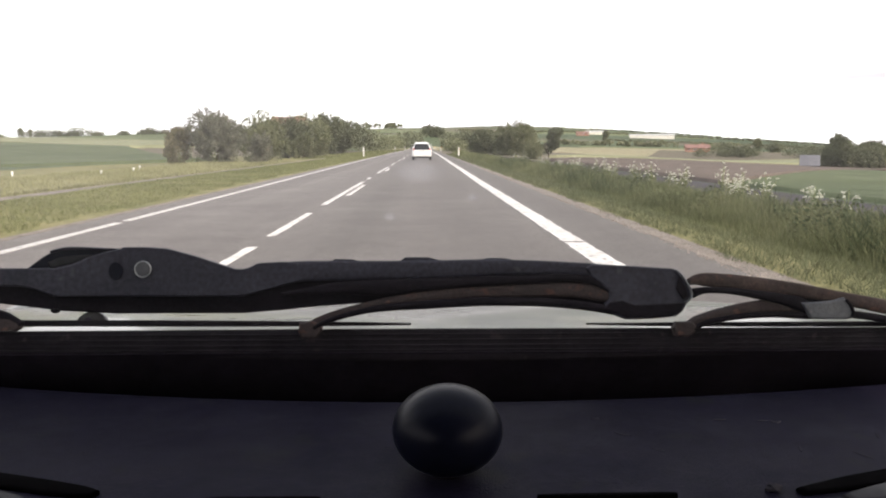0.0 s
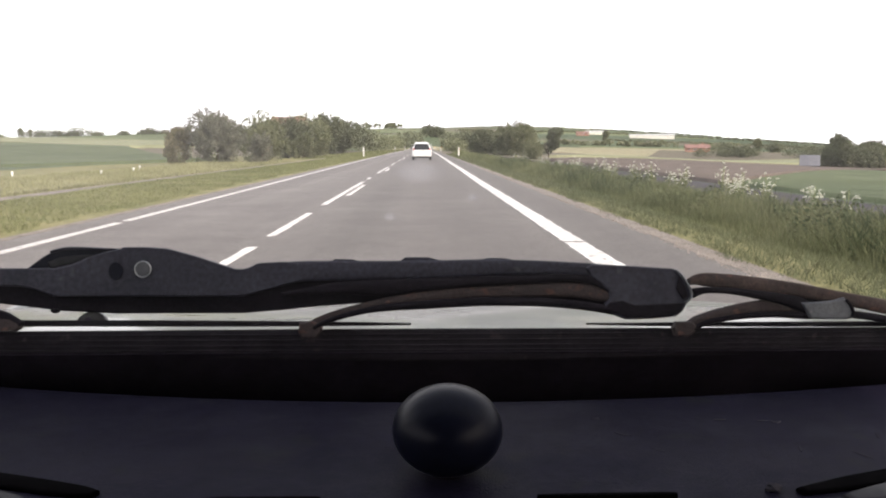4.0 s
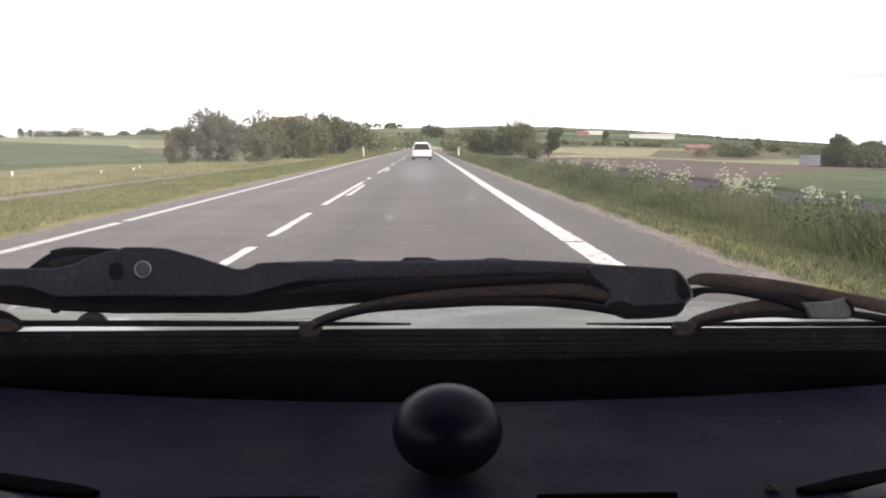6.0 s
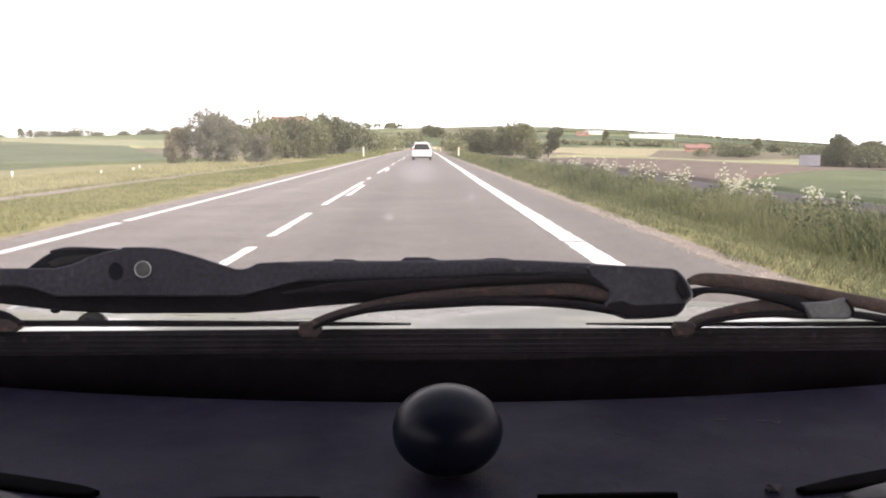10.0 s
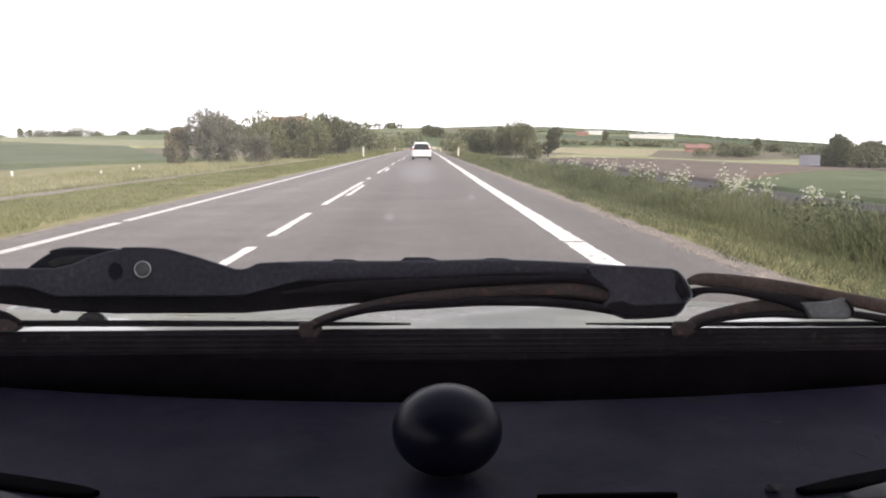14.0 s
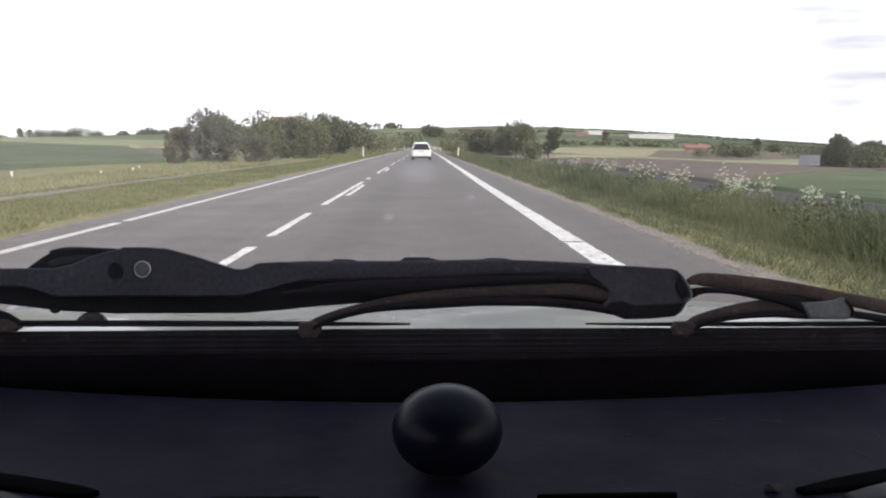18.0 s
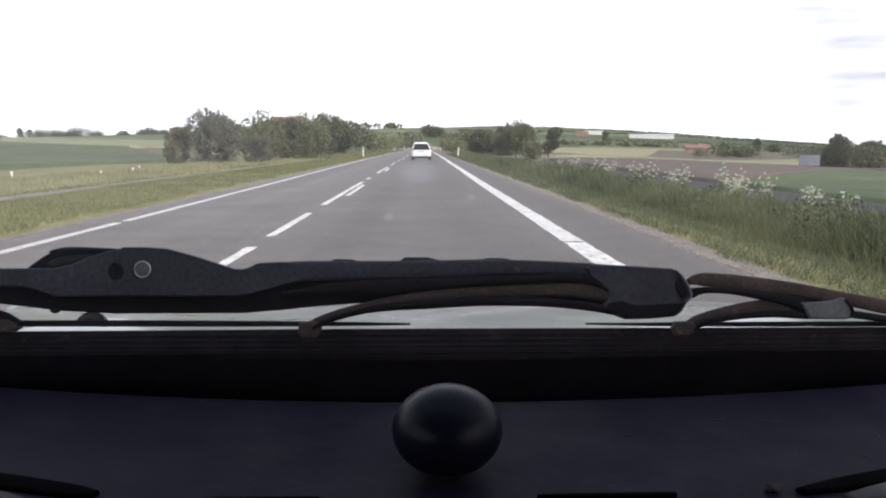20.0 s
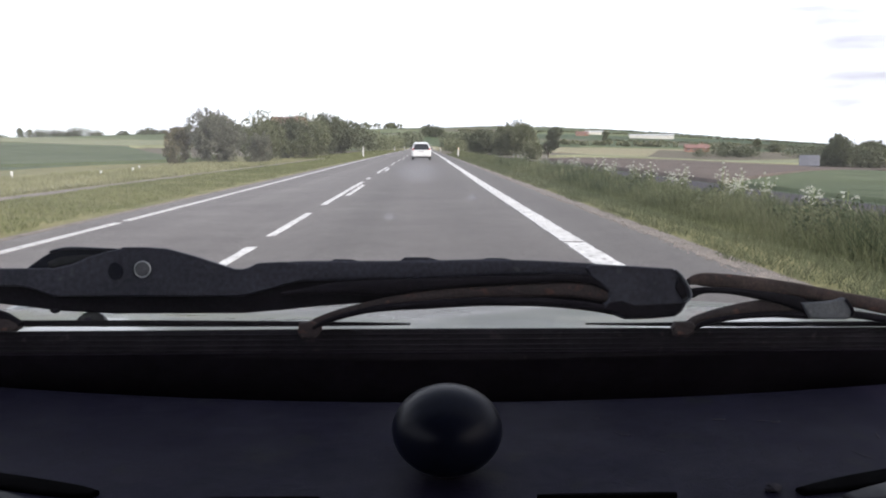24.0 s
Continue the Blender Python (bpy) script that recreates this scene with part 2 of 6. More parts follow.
def glass_material(name, tint, gloss=1.0, haze=0.0):
    m = bpy.data.materials.new(name)
    m.use_nodes = True
    n, l = m.node_tree.nodes, m.node_tree.links
    n.remove(n["Principled BSDF"])
    clear_, shine, facing, power, mx = (n.new("ShaderNodeBsdfTransparent"), n.new("ShaderNodeBsdfGlossy"), n.new("ShaderNodeLayerWeight"),
                                        n.new("ShaderNodeMath"), n.new("ShaderNodeMixShader"))
    clear_.inputs[0].default_value = (*tint, 1)
    shine.inputs["Roughness"].default_value = 0.02
    facing.inputs["Blend"].default_value = 0.5
    power.operation = "POWER"
    power.inputs[1].default_value = 5.0 / gloss
    l.new(facing.outputs["Facing"], power.inputs[0])
    l.new(power.outputs[0], mx.inputs[0]), l.new(clear_.outputs[0], mx.inputs[1]), l.new(shine.outputs[0], mx.inputs[2])
    if haze:
        # glare painted as dusty haze above the wiped strip, thicker on one half
        at = n.new("ShaderNodeTexCoord")
        sp = n.new("ShaderNodeSeparateXYZ")
        l.new(at.outputs["Object"], sp.inputs[0])
        cloud_ = n.new("ShaderNodeTexNoise")
        cloud_.inputs["Scale"].default_value, cloud_.inputs["Detail"].default_value = 7.0, 5.0
        l.new(at.outputs["Object"], cloud_.inputs["Vector"])
        factors = []
        for source, a, b, c, d in ((sp.outputs[0], 0.02, -0.24, 0.42, 1.0), (sp.outputs[2], 0.075, 0.15, 0.0, 1.0), (cloud_.outputs[0], 0.3, 0.7, 0.8, 1.2)):
            r = n.new("ShaderNodeMapRange")
            r.interpolation_type = "SMOOTHSTEP"
            for slot, v in zip((1, 2, 3, 4), (a, b, c, d)):
                r.inputs[slot].default_value = v
            l.new(source, r.inputs[0])
            factors.append(r.outputs[0])
        amount = factors[0]
        for f in factors[1:]:
            times = n.new("ShaderNodeMath")
            times.operation = "MULTIPLY"
            l.new(amount, times.inputs[0]), l.new(f, times.inputs[1])
            amount = times.outputs[0]
        total = n.new("ShaderNodeMath")
        total.operation = "MULTIPLY_ADD"
        total.inputs[1].default_value, total.inputs[2].default_value = haze, 0.0022
        l.new(amount, total.inputs[0])
        haze_glow = n.new("ShaderNodeBsdfTranslucent")
        haze_glow.inputs[0].default_value = (0.80, 0.76, 0.72, 1)
        hazed = n.new("ShaderNodeMixShader")
        l.new(total.outputs[0], hazed.inputs[0]), l.new(mx.outputs[0], hazed.inputs[1]), l.new(haze_glow.outputs[0], hazed.inputs[2])
        mx = hazed
    l.new(mx.outputs[0], n["Material Output"].inputs[0])
    return m


def smear_material():
    """A round smear of dirt that fades to its rim and is broken by swirls."""
    m = bpy.data.materials.new("glass_smear")
    m.use_nodes = True
    n, l = m.node_tree.nodes, m.node_tree.links
    n.remove(n["Principled BSDF"])
    at, centre, away, fade, swirl, both_, mx = (n.new(k) for k in ("ShaderNodeTexCoord", "ShaderNodeVectorMath", "ShaderNodeVectorMath", "ShaderNodeMapRange",
                                                                   "ShaderNodeTexNoise", "ShaderNodeMath", "ShaderNodeMixShader"))
    centre.operation, away.operation, both_.operation, fade.interpolation_type = "SUBTRACT", "LENGTH", "MULTIPLY", "SMOOTHSTEP"
    centre.inputs[1].default_value = (0.5, 0.5, 0.0)
    for slot, v in zip((1, 2, 3, 4), (0.48, 0.05, 0.0, 0.40)):
        fade.inputs[slot].default_value = v
    swirl.inputs["Scale"].default_value, swirl.inputs["Detail"].default_value, swirl.inputs["Distortion"].default_value = 3.0, 4.0, 1.5
    flat_ = n.new("ShaderNodeVectorMath")
    flat_.operation, flat_.inputs[1].default_value = "MULTIPLY", (1.0, 1.0, 0.0)
    l.new(at.outputs["Generated"], flat_.inputs[0]), l.new(flat_.outputs[0], centre.inputs[0]), l.new(centre.outputs[0], away.inputs[0]), l.new(away.outputs["Value"], fade.inputs[0])
    l.new(at.outputs["Generated"], swirl.inputs["Vector"])
    l.new(fade.outputs[0], both_.inputs[0]), l.new(swirl.outputs["Fac"], both_.inputs[1])
    clear_, dirt = n.new("ShaderNodeBsdfTransparent"), n.new("ShaderNodeBsdfTranslucent")
    dirt.inputs[0].default_value = (0.80, 0.78, 0.77, 1)
    l.new(both_.outputs[0], mx.inputs[0]), l.new(clear_.outputs[0], mx.inputs[1]), l.new(dirt.outputs[0], mx.inputs[2])
    l.new(mx.outputs[0], n["Material Output"].inputs[0])
    return m


GROUND, ASPHALT, SMEAR = ground_material(), road_material(), smear_material()
ASPHALT_SIDE = material("side_asphalt", (0.12, 0.115, 0.112), (0.17, 0.16, 0.15), 0.9, 0.8, bump=0.004, bump_scale=110.0)
ASPHALT_DARK = material("patched_asphalt", (0.040, 0.037, 0.042), (0.062, 0.058, 0.063), 0.92, 0.5, bump=0.003, bump_scale=110.0, fine=0.08, spec=0.15)
PAINT = material("road_paint", (0.70, 0.69, 0.66), (0.80, 0.79, 0.76), 0.65, 3.0, fine=0.12, wear=(0.24, 0.23, 0.22), wear_at=0.585)
PAINT_WORN = material("worn_road_paint", (0.48, 0.47, 0.46), (0.62, 0.61, 0.60), 0.7, 3.0, fine=0.25, wear=(0.22, 0.21, 0.205), wear_at=0.56)
PAINT_SIDE = material("side_road_paint", (0.42, 0.41, 0.40), (0.52, 0.51, 0.50), 0.7, 3.0, fine=0.2, wear=(0.22, 0.21, 0.205), wear_at=0.58)
PAINT_FAINT = material("faint_road_paint", (0.27, 0.258, 0.245), (0.34, 0.325, 0.31), 0.7, 2.2, fine=0.15, wear=(0.18, 0.17, 0.162), wear_at=0.46)
MEADOW = material("dry_meadow", (0.185, 0.185, 0.105), (0.275, 0.260, 0.160), 0.95, 0.12, bump=0.02, bump_scale=6.0, fine=0.3, spec=0.1)
FIELD_GREEN = material("young_crop", (0.062, 0.081, 0.042), (0.088, 0.106, 0.055), 0.9, 0.05, bump=0.02, bump_scale=4.0, fine=0.15, spec=0.1)
FIELD_BROWN = material("ploughed_earth", (0.092, 0.074, 0.064), (0.122, 0.098, 0.084), 0.95, 0.06, bump=0.04, bump_scale=3.0, fine=0.2, spec=0.1)
FIELD_PALE = material("pale_pasture", (0.165, 0.178, 0.104), (0.215, 0.220, 0.138), 0.9, 0.04, bump=0.02, bump_scale=4.0, fine=0.2, spec=0.1)
YARD = material("yard_gravel", (0.24, 0.21, 0.165), (0.34, 0.30, 0.24), 0.95, 0.8, bump=0.01, bump_scale=30.0, fine=0.3)
FARM_ASPHALT = material("farm_asphalt", (0.040, 0.036, 0.044), (0.060, 0.055, 0.064), 0.95, 0.6, bump=0.004, bump_scale=90.0, fine=0.15, spec=0.12)
GRAVEL = material("verge_gravel", (0.125, 0.110, 0.098), (0.205, 0.176, 0.150), 0.95, 2.5, bump=0.012, bump_scale=45.0, fine=0.35)
STONE = material("loose_stone", (0.16, 0.135, 0.12), (0.30, 0.265, 0.24), 0.9, 6.0, island_random=0.3)
KERB = material("kerb_concrete", (0.46, 0.44, 0.41), (0.56, 0.54, 0.50), 0.85, 2.0, bump=0.002, object_random=0.1)
GRASS = material("grass", (0.098, 0.116, 0.054), (0.178, 0.182, 0.104), 0.8, 0.3, fine=0.2, island_random=0.2, through_light=0.35, spec=0.2)
GRASS_LUSH = material("lush_grass", (0.072, 0.088, 0.042), (0.125, 0.136, 0.070), 0.8, 0.3, fine=0.2, island_random=0.15, through_light=0.3, spec=0.2)
GRASS_DRY = material("dry_grass", (0.17, 0.16, 0.09), (0.27, 0.245, 0.15), 0.8, 0.5, fine=0.2, island_random=0.35, through_light=0.35, spec=0.2)
GRASS_MEDIAN = material("median_grass", (0.215, 0.212, 0.105), (0.33, 0.305, 0.175), 0.85, 0.35, fine=0.2, island_random=0.3, through_light=0.3, spec=0.2)
GRASS_PALE = material("pale_grass", (0.200, 0.205, 0.108), (0.295, 0.285, 0.168), 0.85, 0.25, fine=0.2, island_random=0.15, through_light=0.3, spec=0.2)
WEED = material("dark_weed", (0.048, 0.064, 0.032), (0.082, 0.098, 0.050), 0.8, 0.6, fine=0.2, island_random=0.25, through_light=0.3, spec=0.25)
GRASS_MOWN = material("green_mown_grass", (0.130, 0.146, 0.066), (0.205, 0.208, 0.104), 0.85, 0.35, fine=0.2, island_random=0.2, through_light=0.3, spec=0.2)
GRASS_SHORT = material("mown_grass", (0.088, 0.104, 0.056), (0.142, 0.150, 0.088), 0.85, 0.35, fine=0.2, island_random=0.25, through_light=0.3, spec=0.2)
LEAF = material("leaf", (0.125, 0.138, 0.074), (0.205, 0.210, 0.124), 0.65, 0.9, fine=0.15, island_random=0.3, through_light=0.35, spec=0.3)
LEAF_PALE = material("pale_leaf", (0.145, 0.136, 0.076), (0.25, 0.225, 0.138), 0.6, 0.7, fine=0.15, island_random=0.5, through_light=0.35, spec=0.3)
LEAF_GREY = material("grey_leaf", (0.135, 0.138, 0.100), (0.215, 0.214, 0.165), 0.65, 0.9, fine=0.15, island_random=0.3, through_light=0.3, spec=0.3)
LEAF_DARK = material("dark_leaf", (0.092, 0.104, 0.064), (0.150, 0.160, 0.098), 0.65, 0.05, fine=0.15, island_random=0.3, through_light=0.25, spec=0.3)
BARK = material("bark", (0.11, 0.085, 0.06), (0.20, 0.165, 0.125), 0.9, 5.0, bump=0.01, bump_scale=30.0)
PETAL = material("white_petal", (0.52, 0.52, 0.45), (0.64, 0.64, 0.56), 0.7, 6.0, island_random=0.1, through_light=0.3)
STEM = material("stem", (0.12, 0.16, 0.06), (0.18, 0.20, 0.08), 0.7, 6.0)
POST_WHITE = material("post_plastic", (0.72, 0.71, 0.68), (0.80, 0.79, 0.76), 0.5, 5.0, wear=(0.5, 0.47, 0.42), wear_at=0.68)
REFLECT = material("amber_reflector", (0.75, 0.42, 0.06), (0.85, 0.50, 0.09), 0.25, 30.0)
STEEL = material("galvanised_steel", (0.42, 0.43, 0.44), (0.55, 0.56, 0.57), 0.45, 9.0, metal=0.7, wear=(0.3, 0.29, 0.27))
SIGN_RED = material("sign_red", (0.45, 0.02, 0.03), (0.55, 0.03, 0.04), 0.4, 4.0, fine=0.05)
SIGN_YELLOW = material("sign_yellow", (0.72, 0.42, 0.03), (0.8, 0.5, 0.05), 0.4, 4.0, fine=0.05)
SIGN_BLUE = material("sign_blue", (0.02, 0.09, 0.42), (0.03, 0.12, 0.50), 0.4, 4.0, fine=0.05)
SIGN_WHITE = material("sign_white", (0.74, 0.75, 0.76), (0.82, 0.82, 0.82), 0.45, 4.0, fine=0.05)
SIGN_BACK = material("sign_back", (0.48, 0.49, 0.50), (0.60, 0.61, 0.61), 0.55, 3.0, metal=0.3)
WALL_WHITE = material("rendered_wall", (0.66, 0.63, 0.57), (0.76, 0.73, 0.67), 0.9, 0.6, wear=(0.5, 0.46, 0.4))
WALL_BRICK = material("far_brick", (0.30, 0.15, 0.10), (0.38, 0.21, 0.15), 0.9, 0.8)
ROOF_RED = material("roof_tile", (0.185, 0.100, 0.085), (0.245, 0.140, 0.118), 0.85, 0.9)
SHED_GREY = material("shed_sheet", (0.10, 0.10, 0.115), (0.14, 0.14, 0.155), 0.6, 0.8, fine=0.1)
ROOF_PALE = material("pale_roof_sheet", (0.46, 0.46, 0.47), (0.56, 0.56, 0.57), 0.7, 0.5)
PANE = material("dark_pane", (0.02, 0.025, 0.03), (0.035, 0.04, 0.045), 0.12, 2.0, fine=0)
# the car that carries the camera
DASH = material("dashboard_plastic", (0.0086, 0.0078, 0.0162), (0.0118, 0.0107, 0.0218), 0.50, 9.0, bump=0.0004, bump_scale=900.0, fine=0.22, spec=0.036,
                wear=(0.013, 0.013, 0.018), wear_at=0.615)
DASH_BLACK = material("black_plastic", (0.026, 0.021, 0.032), (0.038, 0.031, 0.046), 0.75, 12.0, spec=0.2)
TRIM_GREY = material("grey_trim", (0.010, 0.010, 0.012), (0.016, 0.016, 0.018), 0.6, 14.0, spec=0.25)
KNOB = material("knob_rubber", (0.0030, 0.0036, 0.0080), (0.0046, 0.0054, 0.0114), 0.33, 20.0, fine=0.15, spec=0.075)
GAP_SHADE = material("gap_shade_black", (0.010, 0.008, 0.012), (0.016, 0.0125, 0.019), 0.8, 9.0, spec=0.1)
SEAL = material("rubber_seal", (0.0105, 0.0088, 0.0120), (0.0180, 0.0150, 0.0195), 0.75, 30.0, spec=0.14, wear=(0.036, 0.030, 0.032), wear_at=0.64)
WIPER_GREY = material("wiper_paint", (0.0190, 0.0190, 0.0300), (0.0340, 0.0335, 0.0470), 0.6, 22.0, bump=0.0002, bump_scale=220.0, fine=0.4, spec=0.3,
                      wear=(0.060, 0.060, 0.066), wear_at=0.67)
# for black parts, and for shade painted under the arm and the joint
WIPER_DARK = material("wiper_dark_and_shade", (0.0072, 0.0060, 0.0084), (0.0125, 0.0102, 0.0140), 0.7, 26.0, spec=0.08, wear=(0.012, 0.012, 0.012), wear_at=0.72)
RUST = material("rusted_steel", (0.018, 0.0120, 0.0125), (0.036, 0.0225, 0.022), 0.8, 34.0, bump=0.0006, bump_scale=300.0, fine=0.4,
                wear=(0.075, 0.033, 0.026), wear_at=0.60)
RUST_ARM = material("rusted_arm", (0.026, 0.016, 0.014), (0.052, 0.031, 0.026), 0.8, 34.0, bump=0.0006, bump_scale=300.0, fine=0.4,
                    wear=(0.09, 0.040, 0.03), wear_at=0.60)
DUST = material("dust_lint", (0.022, 0.021, 0.028), (0.040, 0.038, 0.046), 0.95, 300.0, fine=0.4, spec=0.1)
CRUMB = material("pale_crumb", (0.020, 0.019, 0.025), (0.042, 0.039, 0.044), 0.95, 300.0, fine=0.4, spec=0.1)
NOZZLE = material("weathered_nozzle", (0.020, 0.018, 0.018), (0.050, 0.046, 0.045), 0.4, 90.0, fine=0.3, spec=0.4)
VOID = material("slot_shade_and_seam", (0.0005, 0.0004, 0.0006), (0.0009, 0.0007, 0.0010), 0.95, 20.0, spec=0.02)
CLIP = material("clip_plastic", (0.06, 0.063, 0.075), (0.09, 0.094, 0.105), 0.5, 40.0, wear=(0.14, 0.14, 0.15), wear_at=0.68)
RIVET = material("rivet_steel", (0.06, 0.06, 0.066), (0.12, 0.12, 0.13), 0.45, 120.0, metal=0.8, fine=0.3)
SILVER = material("silver_car_paint", (0.060, 0.067, 0.068), (0.074, 0.082, 0.083), 0.30, 3.0, coat=0.42, fine=0.05, spec=0.10)
SEAT = material("seat_fabric", (0.018, 0.018, 0.020), (0.030, 0.030, 0.033), 0.95, 14.0, fine=0.3, spec=0.1)
LINING = material("roof_lining", (0.07, 0.07, 0.075), (0.10, 0.10, 0.105), 0.95, 6.0)
TYRE = material("tyre_rubber", (0.012, 0.012, 0.012), (0.022, 0.022, 0.022), 0.85, 9.0)
RIM = material("rim_alloy", (0.42, 0.42, 0.43), (0.5, 0.5, 0.51), 0.35, 9.0, metal=0.8)
CAR_WHITE = material("white_car_paint", (0.76, 0.76, 0.76), (0.80, 0.80, 0.80), 0.3, 2.0, coat=1.0, fine=0.03)
LAMP_RED = material("tail_lamp", (0.32, 0.02, 0.015), (0.42, 0.03, 0.02), 0.15, 8.0, coat=0.6)
CAR_GLASS = material("tinted_glass", (0.010, 0.011, 0.013), (0.018, 0.019, 0.021), 0.08, 3.0, fine=0)
PLATE = material("plate_white", (0.66, 0.66, 0.66), (0.74, 0.74, 0.74), 0.5, 9.0)
SCREEN = glass_material("windscreen_glass", (0.97, 0.985, 0.98), 0.9, 0.056)


# ---- building helpers ----
def smooth(bm, on=True):
    for f in bm.faces:
        f.smooth = on
    return bm


def mesh_of(name, bm, mat):
    me = bpy.data.meshes.new(name)
    bm.normal_update()
    bm.to_mesh(me)
    bm.free()
    me.materials.append(mat)
    return me


def part(name, bm, mat, parent=None, label="", at=None):
    """One mesh object, under a thing or a part if one is given."""
    ob = new(name, mesh_of(name, bm, mat) if isinstance(bm, bmesh.types.BMesh) else bm)
    if parent is not None:
        ob.parent = parent
    if at is not None:
        ob.matrix_basis = at
    return tagged(ob, label) if label else ob


def thing(name, label, category, at=None, group="", kind=""):
    ob = new(name)
    ob.empty_display_size = 0.2
    if at is not None:
        ob.matrix_basis = at
    return tagged(ob, label, category, group, kind)


def box(x0, x1, y0, y1, z0, z1, bevel=0.0, segments=2):
    bm = bmesh.new()
    bmesh.ops.create_cube(bm, size=1, matrix=Matrix.Translation(((x0 + x1) / 2, (y0 + y1) / 2, (z0 + z1) / 2)) @
                          Matrix.Diagonal((x1 - x0, y1 - y0, z1 - z0, 1)))
    if bevel:
        bmesh.ops.bevel(bm, geom=list(bm.edges), offset=bevel, segments=segments, affect="EDGES", profile=0.5)
    return bm


def tube(points, sides=8, cap=True, bm=None):
    """A round bar through (x, y, z, radius) points."""
    bm = bm or bmesh.new()
    rings = []
    for i, (x, y, z, r) in enumerate(points):
        a, b = Vector(points[max(i - 1, 0)][:3]), Vector(points[min(i + 1, len(points) - 1)][:3])
        q = (b - a).to_track_quat("Z", "Y")
        rings.append([bm.verts.new(Vector((x, y, z)) + q @ Vector((r * math.cos(k * 2 * math.pi / sides), r * math.sin(k * 2 * math.pi / sides), 0)))
                      for k in range(sides)])
    for a, b in zip(rings, rings[1:]):
        for k in range(sides):
            f = bm.faces.new((a[k], a[(k + 1) % sides], b[(k + 1) % sides], b[k]))
            f.smooth = True
    if cap:
        bm.faces.new(rings[0][::-1]), bm.faces.new(rings[-1])
    return bm


def disc(r, y0, y1, sides=28, bevel=0.0):
    """A round plate whose axis is y."""
    bm = bmesh.new()
    bmesh.ops.create_cone(bm, cap_ends=True, segments=sides, radius1=r, radius2=r, depth=abs(y1 - y0),
                          matrix=Matrix.Translation((0, (y0 + y1) / 2, 0)) @ Matrix.Rotation(math.pi / 2, 4, "X"))
    if bevel:
        bmesh.ops.bevel(bm, geom=[e for e in bm.edges if len(e.link_faces) == 2 and e.calc_face_angle(0) > 1], offset=bevel, segments=2, affect="EDGES")
    return bm


def curve_points(points, steps=5):
    """Catmull-Rom through rows of any length."""
    out = []
    P = [points[0], *points, points[-1]]
    for i in range(1, len(P) - 2):
        for s in range(steps):
            t = s / steps
            out.append(tuple(0.5 * (2 * b + (c - a) * t + (2 * a - 5 * b + 4 * c - d) * t * t + (3 * b - a - 3 * c + d) * t ** 3)
                             for a, b, c, d in zip(P[i - 1], P[i], P[i + 1], P[i + 2])))
    return out + [tuple(points[-1])]


def strap(points, depth, power=0.55, sides=14, lift=0.0, steps=5):
    """A flat bar with rounded edges along (x, z, half height) points; depth is its half thickness along y."""
    bm = bmesh.new()
    rows = curve_points(points, steps)
    rings = []
    for i, (x, z, h) in enumerate(rows):
        a, b = rows[max(i - 1, 0)], rows[min(i + 1, len(rows) - 1)]
        d = Vector((b[0] - a[0], 0, b[1] - a[1])).normalized()
        up = Vector((-d.z, 0, d.x))
        ring = []
        for k in range(sides):
            c, s = math.cos(k * 2 * math.pi / sides), math.sin(k * 2 * math.pi / sides)
            c, s = math.copysign(abs(c) ** power, c), math.copysign(abs(s) ** power, s)
            ring.append(bm.verts.new(Vector((x, lift, z)) + up * (h * s) + Vector((0, depth * c, 0))))
        rings.append(ring)
    for a, b in zip(rings, rings[1:]):
        for k in range(sides):
            bm.faces.new((a[k], a[(k + 1) % sides], b[(k + 1) % sides], b[k])).smooth = True
    bm.faces.new(rings[0][::-1]), bm.faces.new(rings[-1])
    bmesh.ops.recalc_face_normals(bm, faces=bm.faces)
    return bm


def plate(outline, y0, y1, bevel=0.002, segments=2):
    """A thick plate from an outline of (x, z) corners."""
    bm = bmesh.new()
    f = bm.faces.new([bm.verts.new((x, y0, z)) for x, z in outline])
    got = bmesh.ops.extrude_face_region(bm, geom=[f])
    bmesh.ops.translate(bm, verts=[v for v in got["geom"] if isinstance(v, bmesh.types.BMVert)], vec=(0, y1 - y0, 0))
    bmesh.ops.recalc_face_normals(bm, faces=bm.faces)
    if bevel:
        rim = [e for e in bm.edges if e.calc_face_angle(0) > 0.9 and len(e.link_faces[0].verts) + len(e.link_faces[1].verts) > 8]
        bmesh.ops.bevel(bm, geom=rim, offset=bevel, segments=segments, affect="EDGES", profile=0.5)
    return bm


def lofted(rings, closed=True):
    bm = bmesh.new()
    vs = [[bm.verts.new(p) for p in ring] for ring in rings]
    n = len(vs[0])
    for a, b in zip(vs, vs[1:]):
        for k in range(n if closed else n - 1):
            bm.faces.new((a[k], a[(k + 1) % n], b[(k + 1) % n], b[k])).smooth = True
    if closed:
        bm.faces.new(vs[0][::-1]), bm.faces.new(vs[-1])
    bmesh.ops.recalc_face_normals(bm, faces=bm.faces)
    return bm


def quads_mesh(name, verts, mat, per=4):
    """A mesh of loose faces of `per` corners each, from an array of corners."""
    me = bpy.data.meshes.new(name)
    count = len(verts) // per
    me.vertices.add(len(verts)), me.loops.add(len(verts)), me.polygons.add(count)
    me.vertices.foreach_set("co", np.asarray(verts, dtype=np.float32).ravel())
    me.loops.foreach_set("vertex_index", np.arange(len(verts), dtype=np.int32))
    me.polygons.foreach_set("loop_start", np.arange(0, len(verts), per, dtype=np.int32))
    me.update(calc_edges=True)
    me.materials.append(mat)
    return me


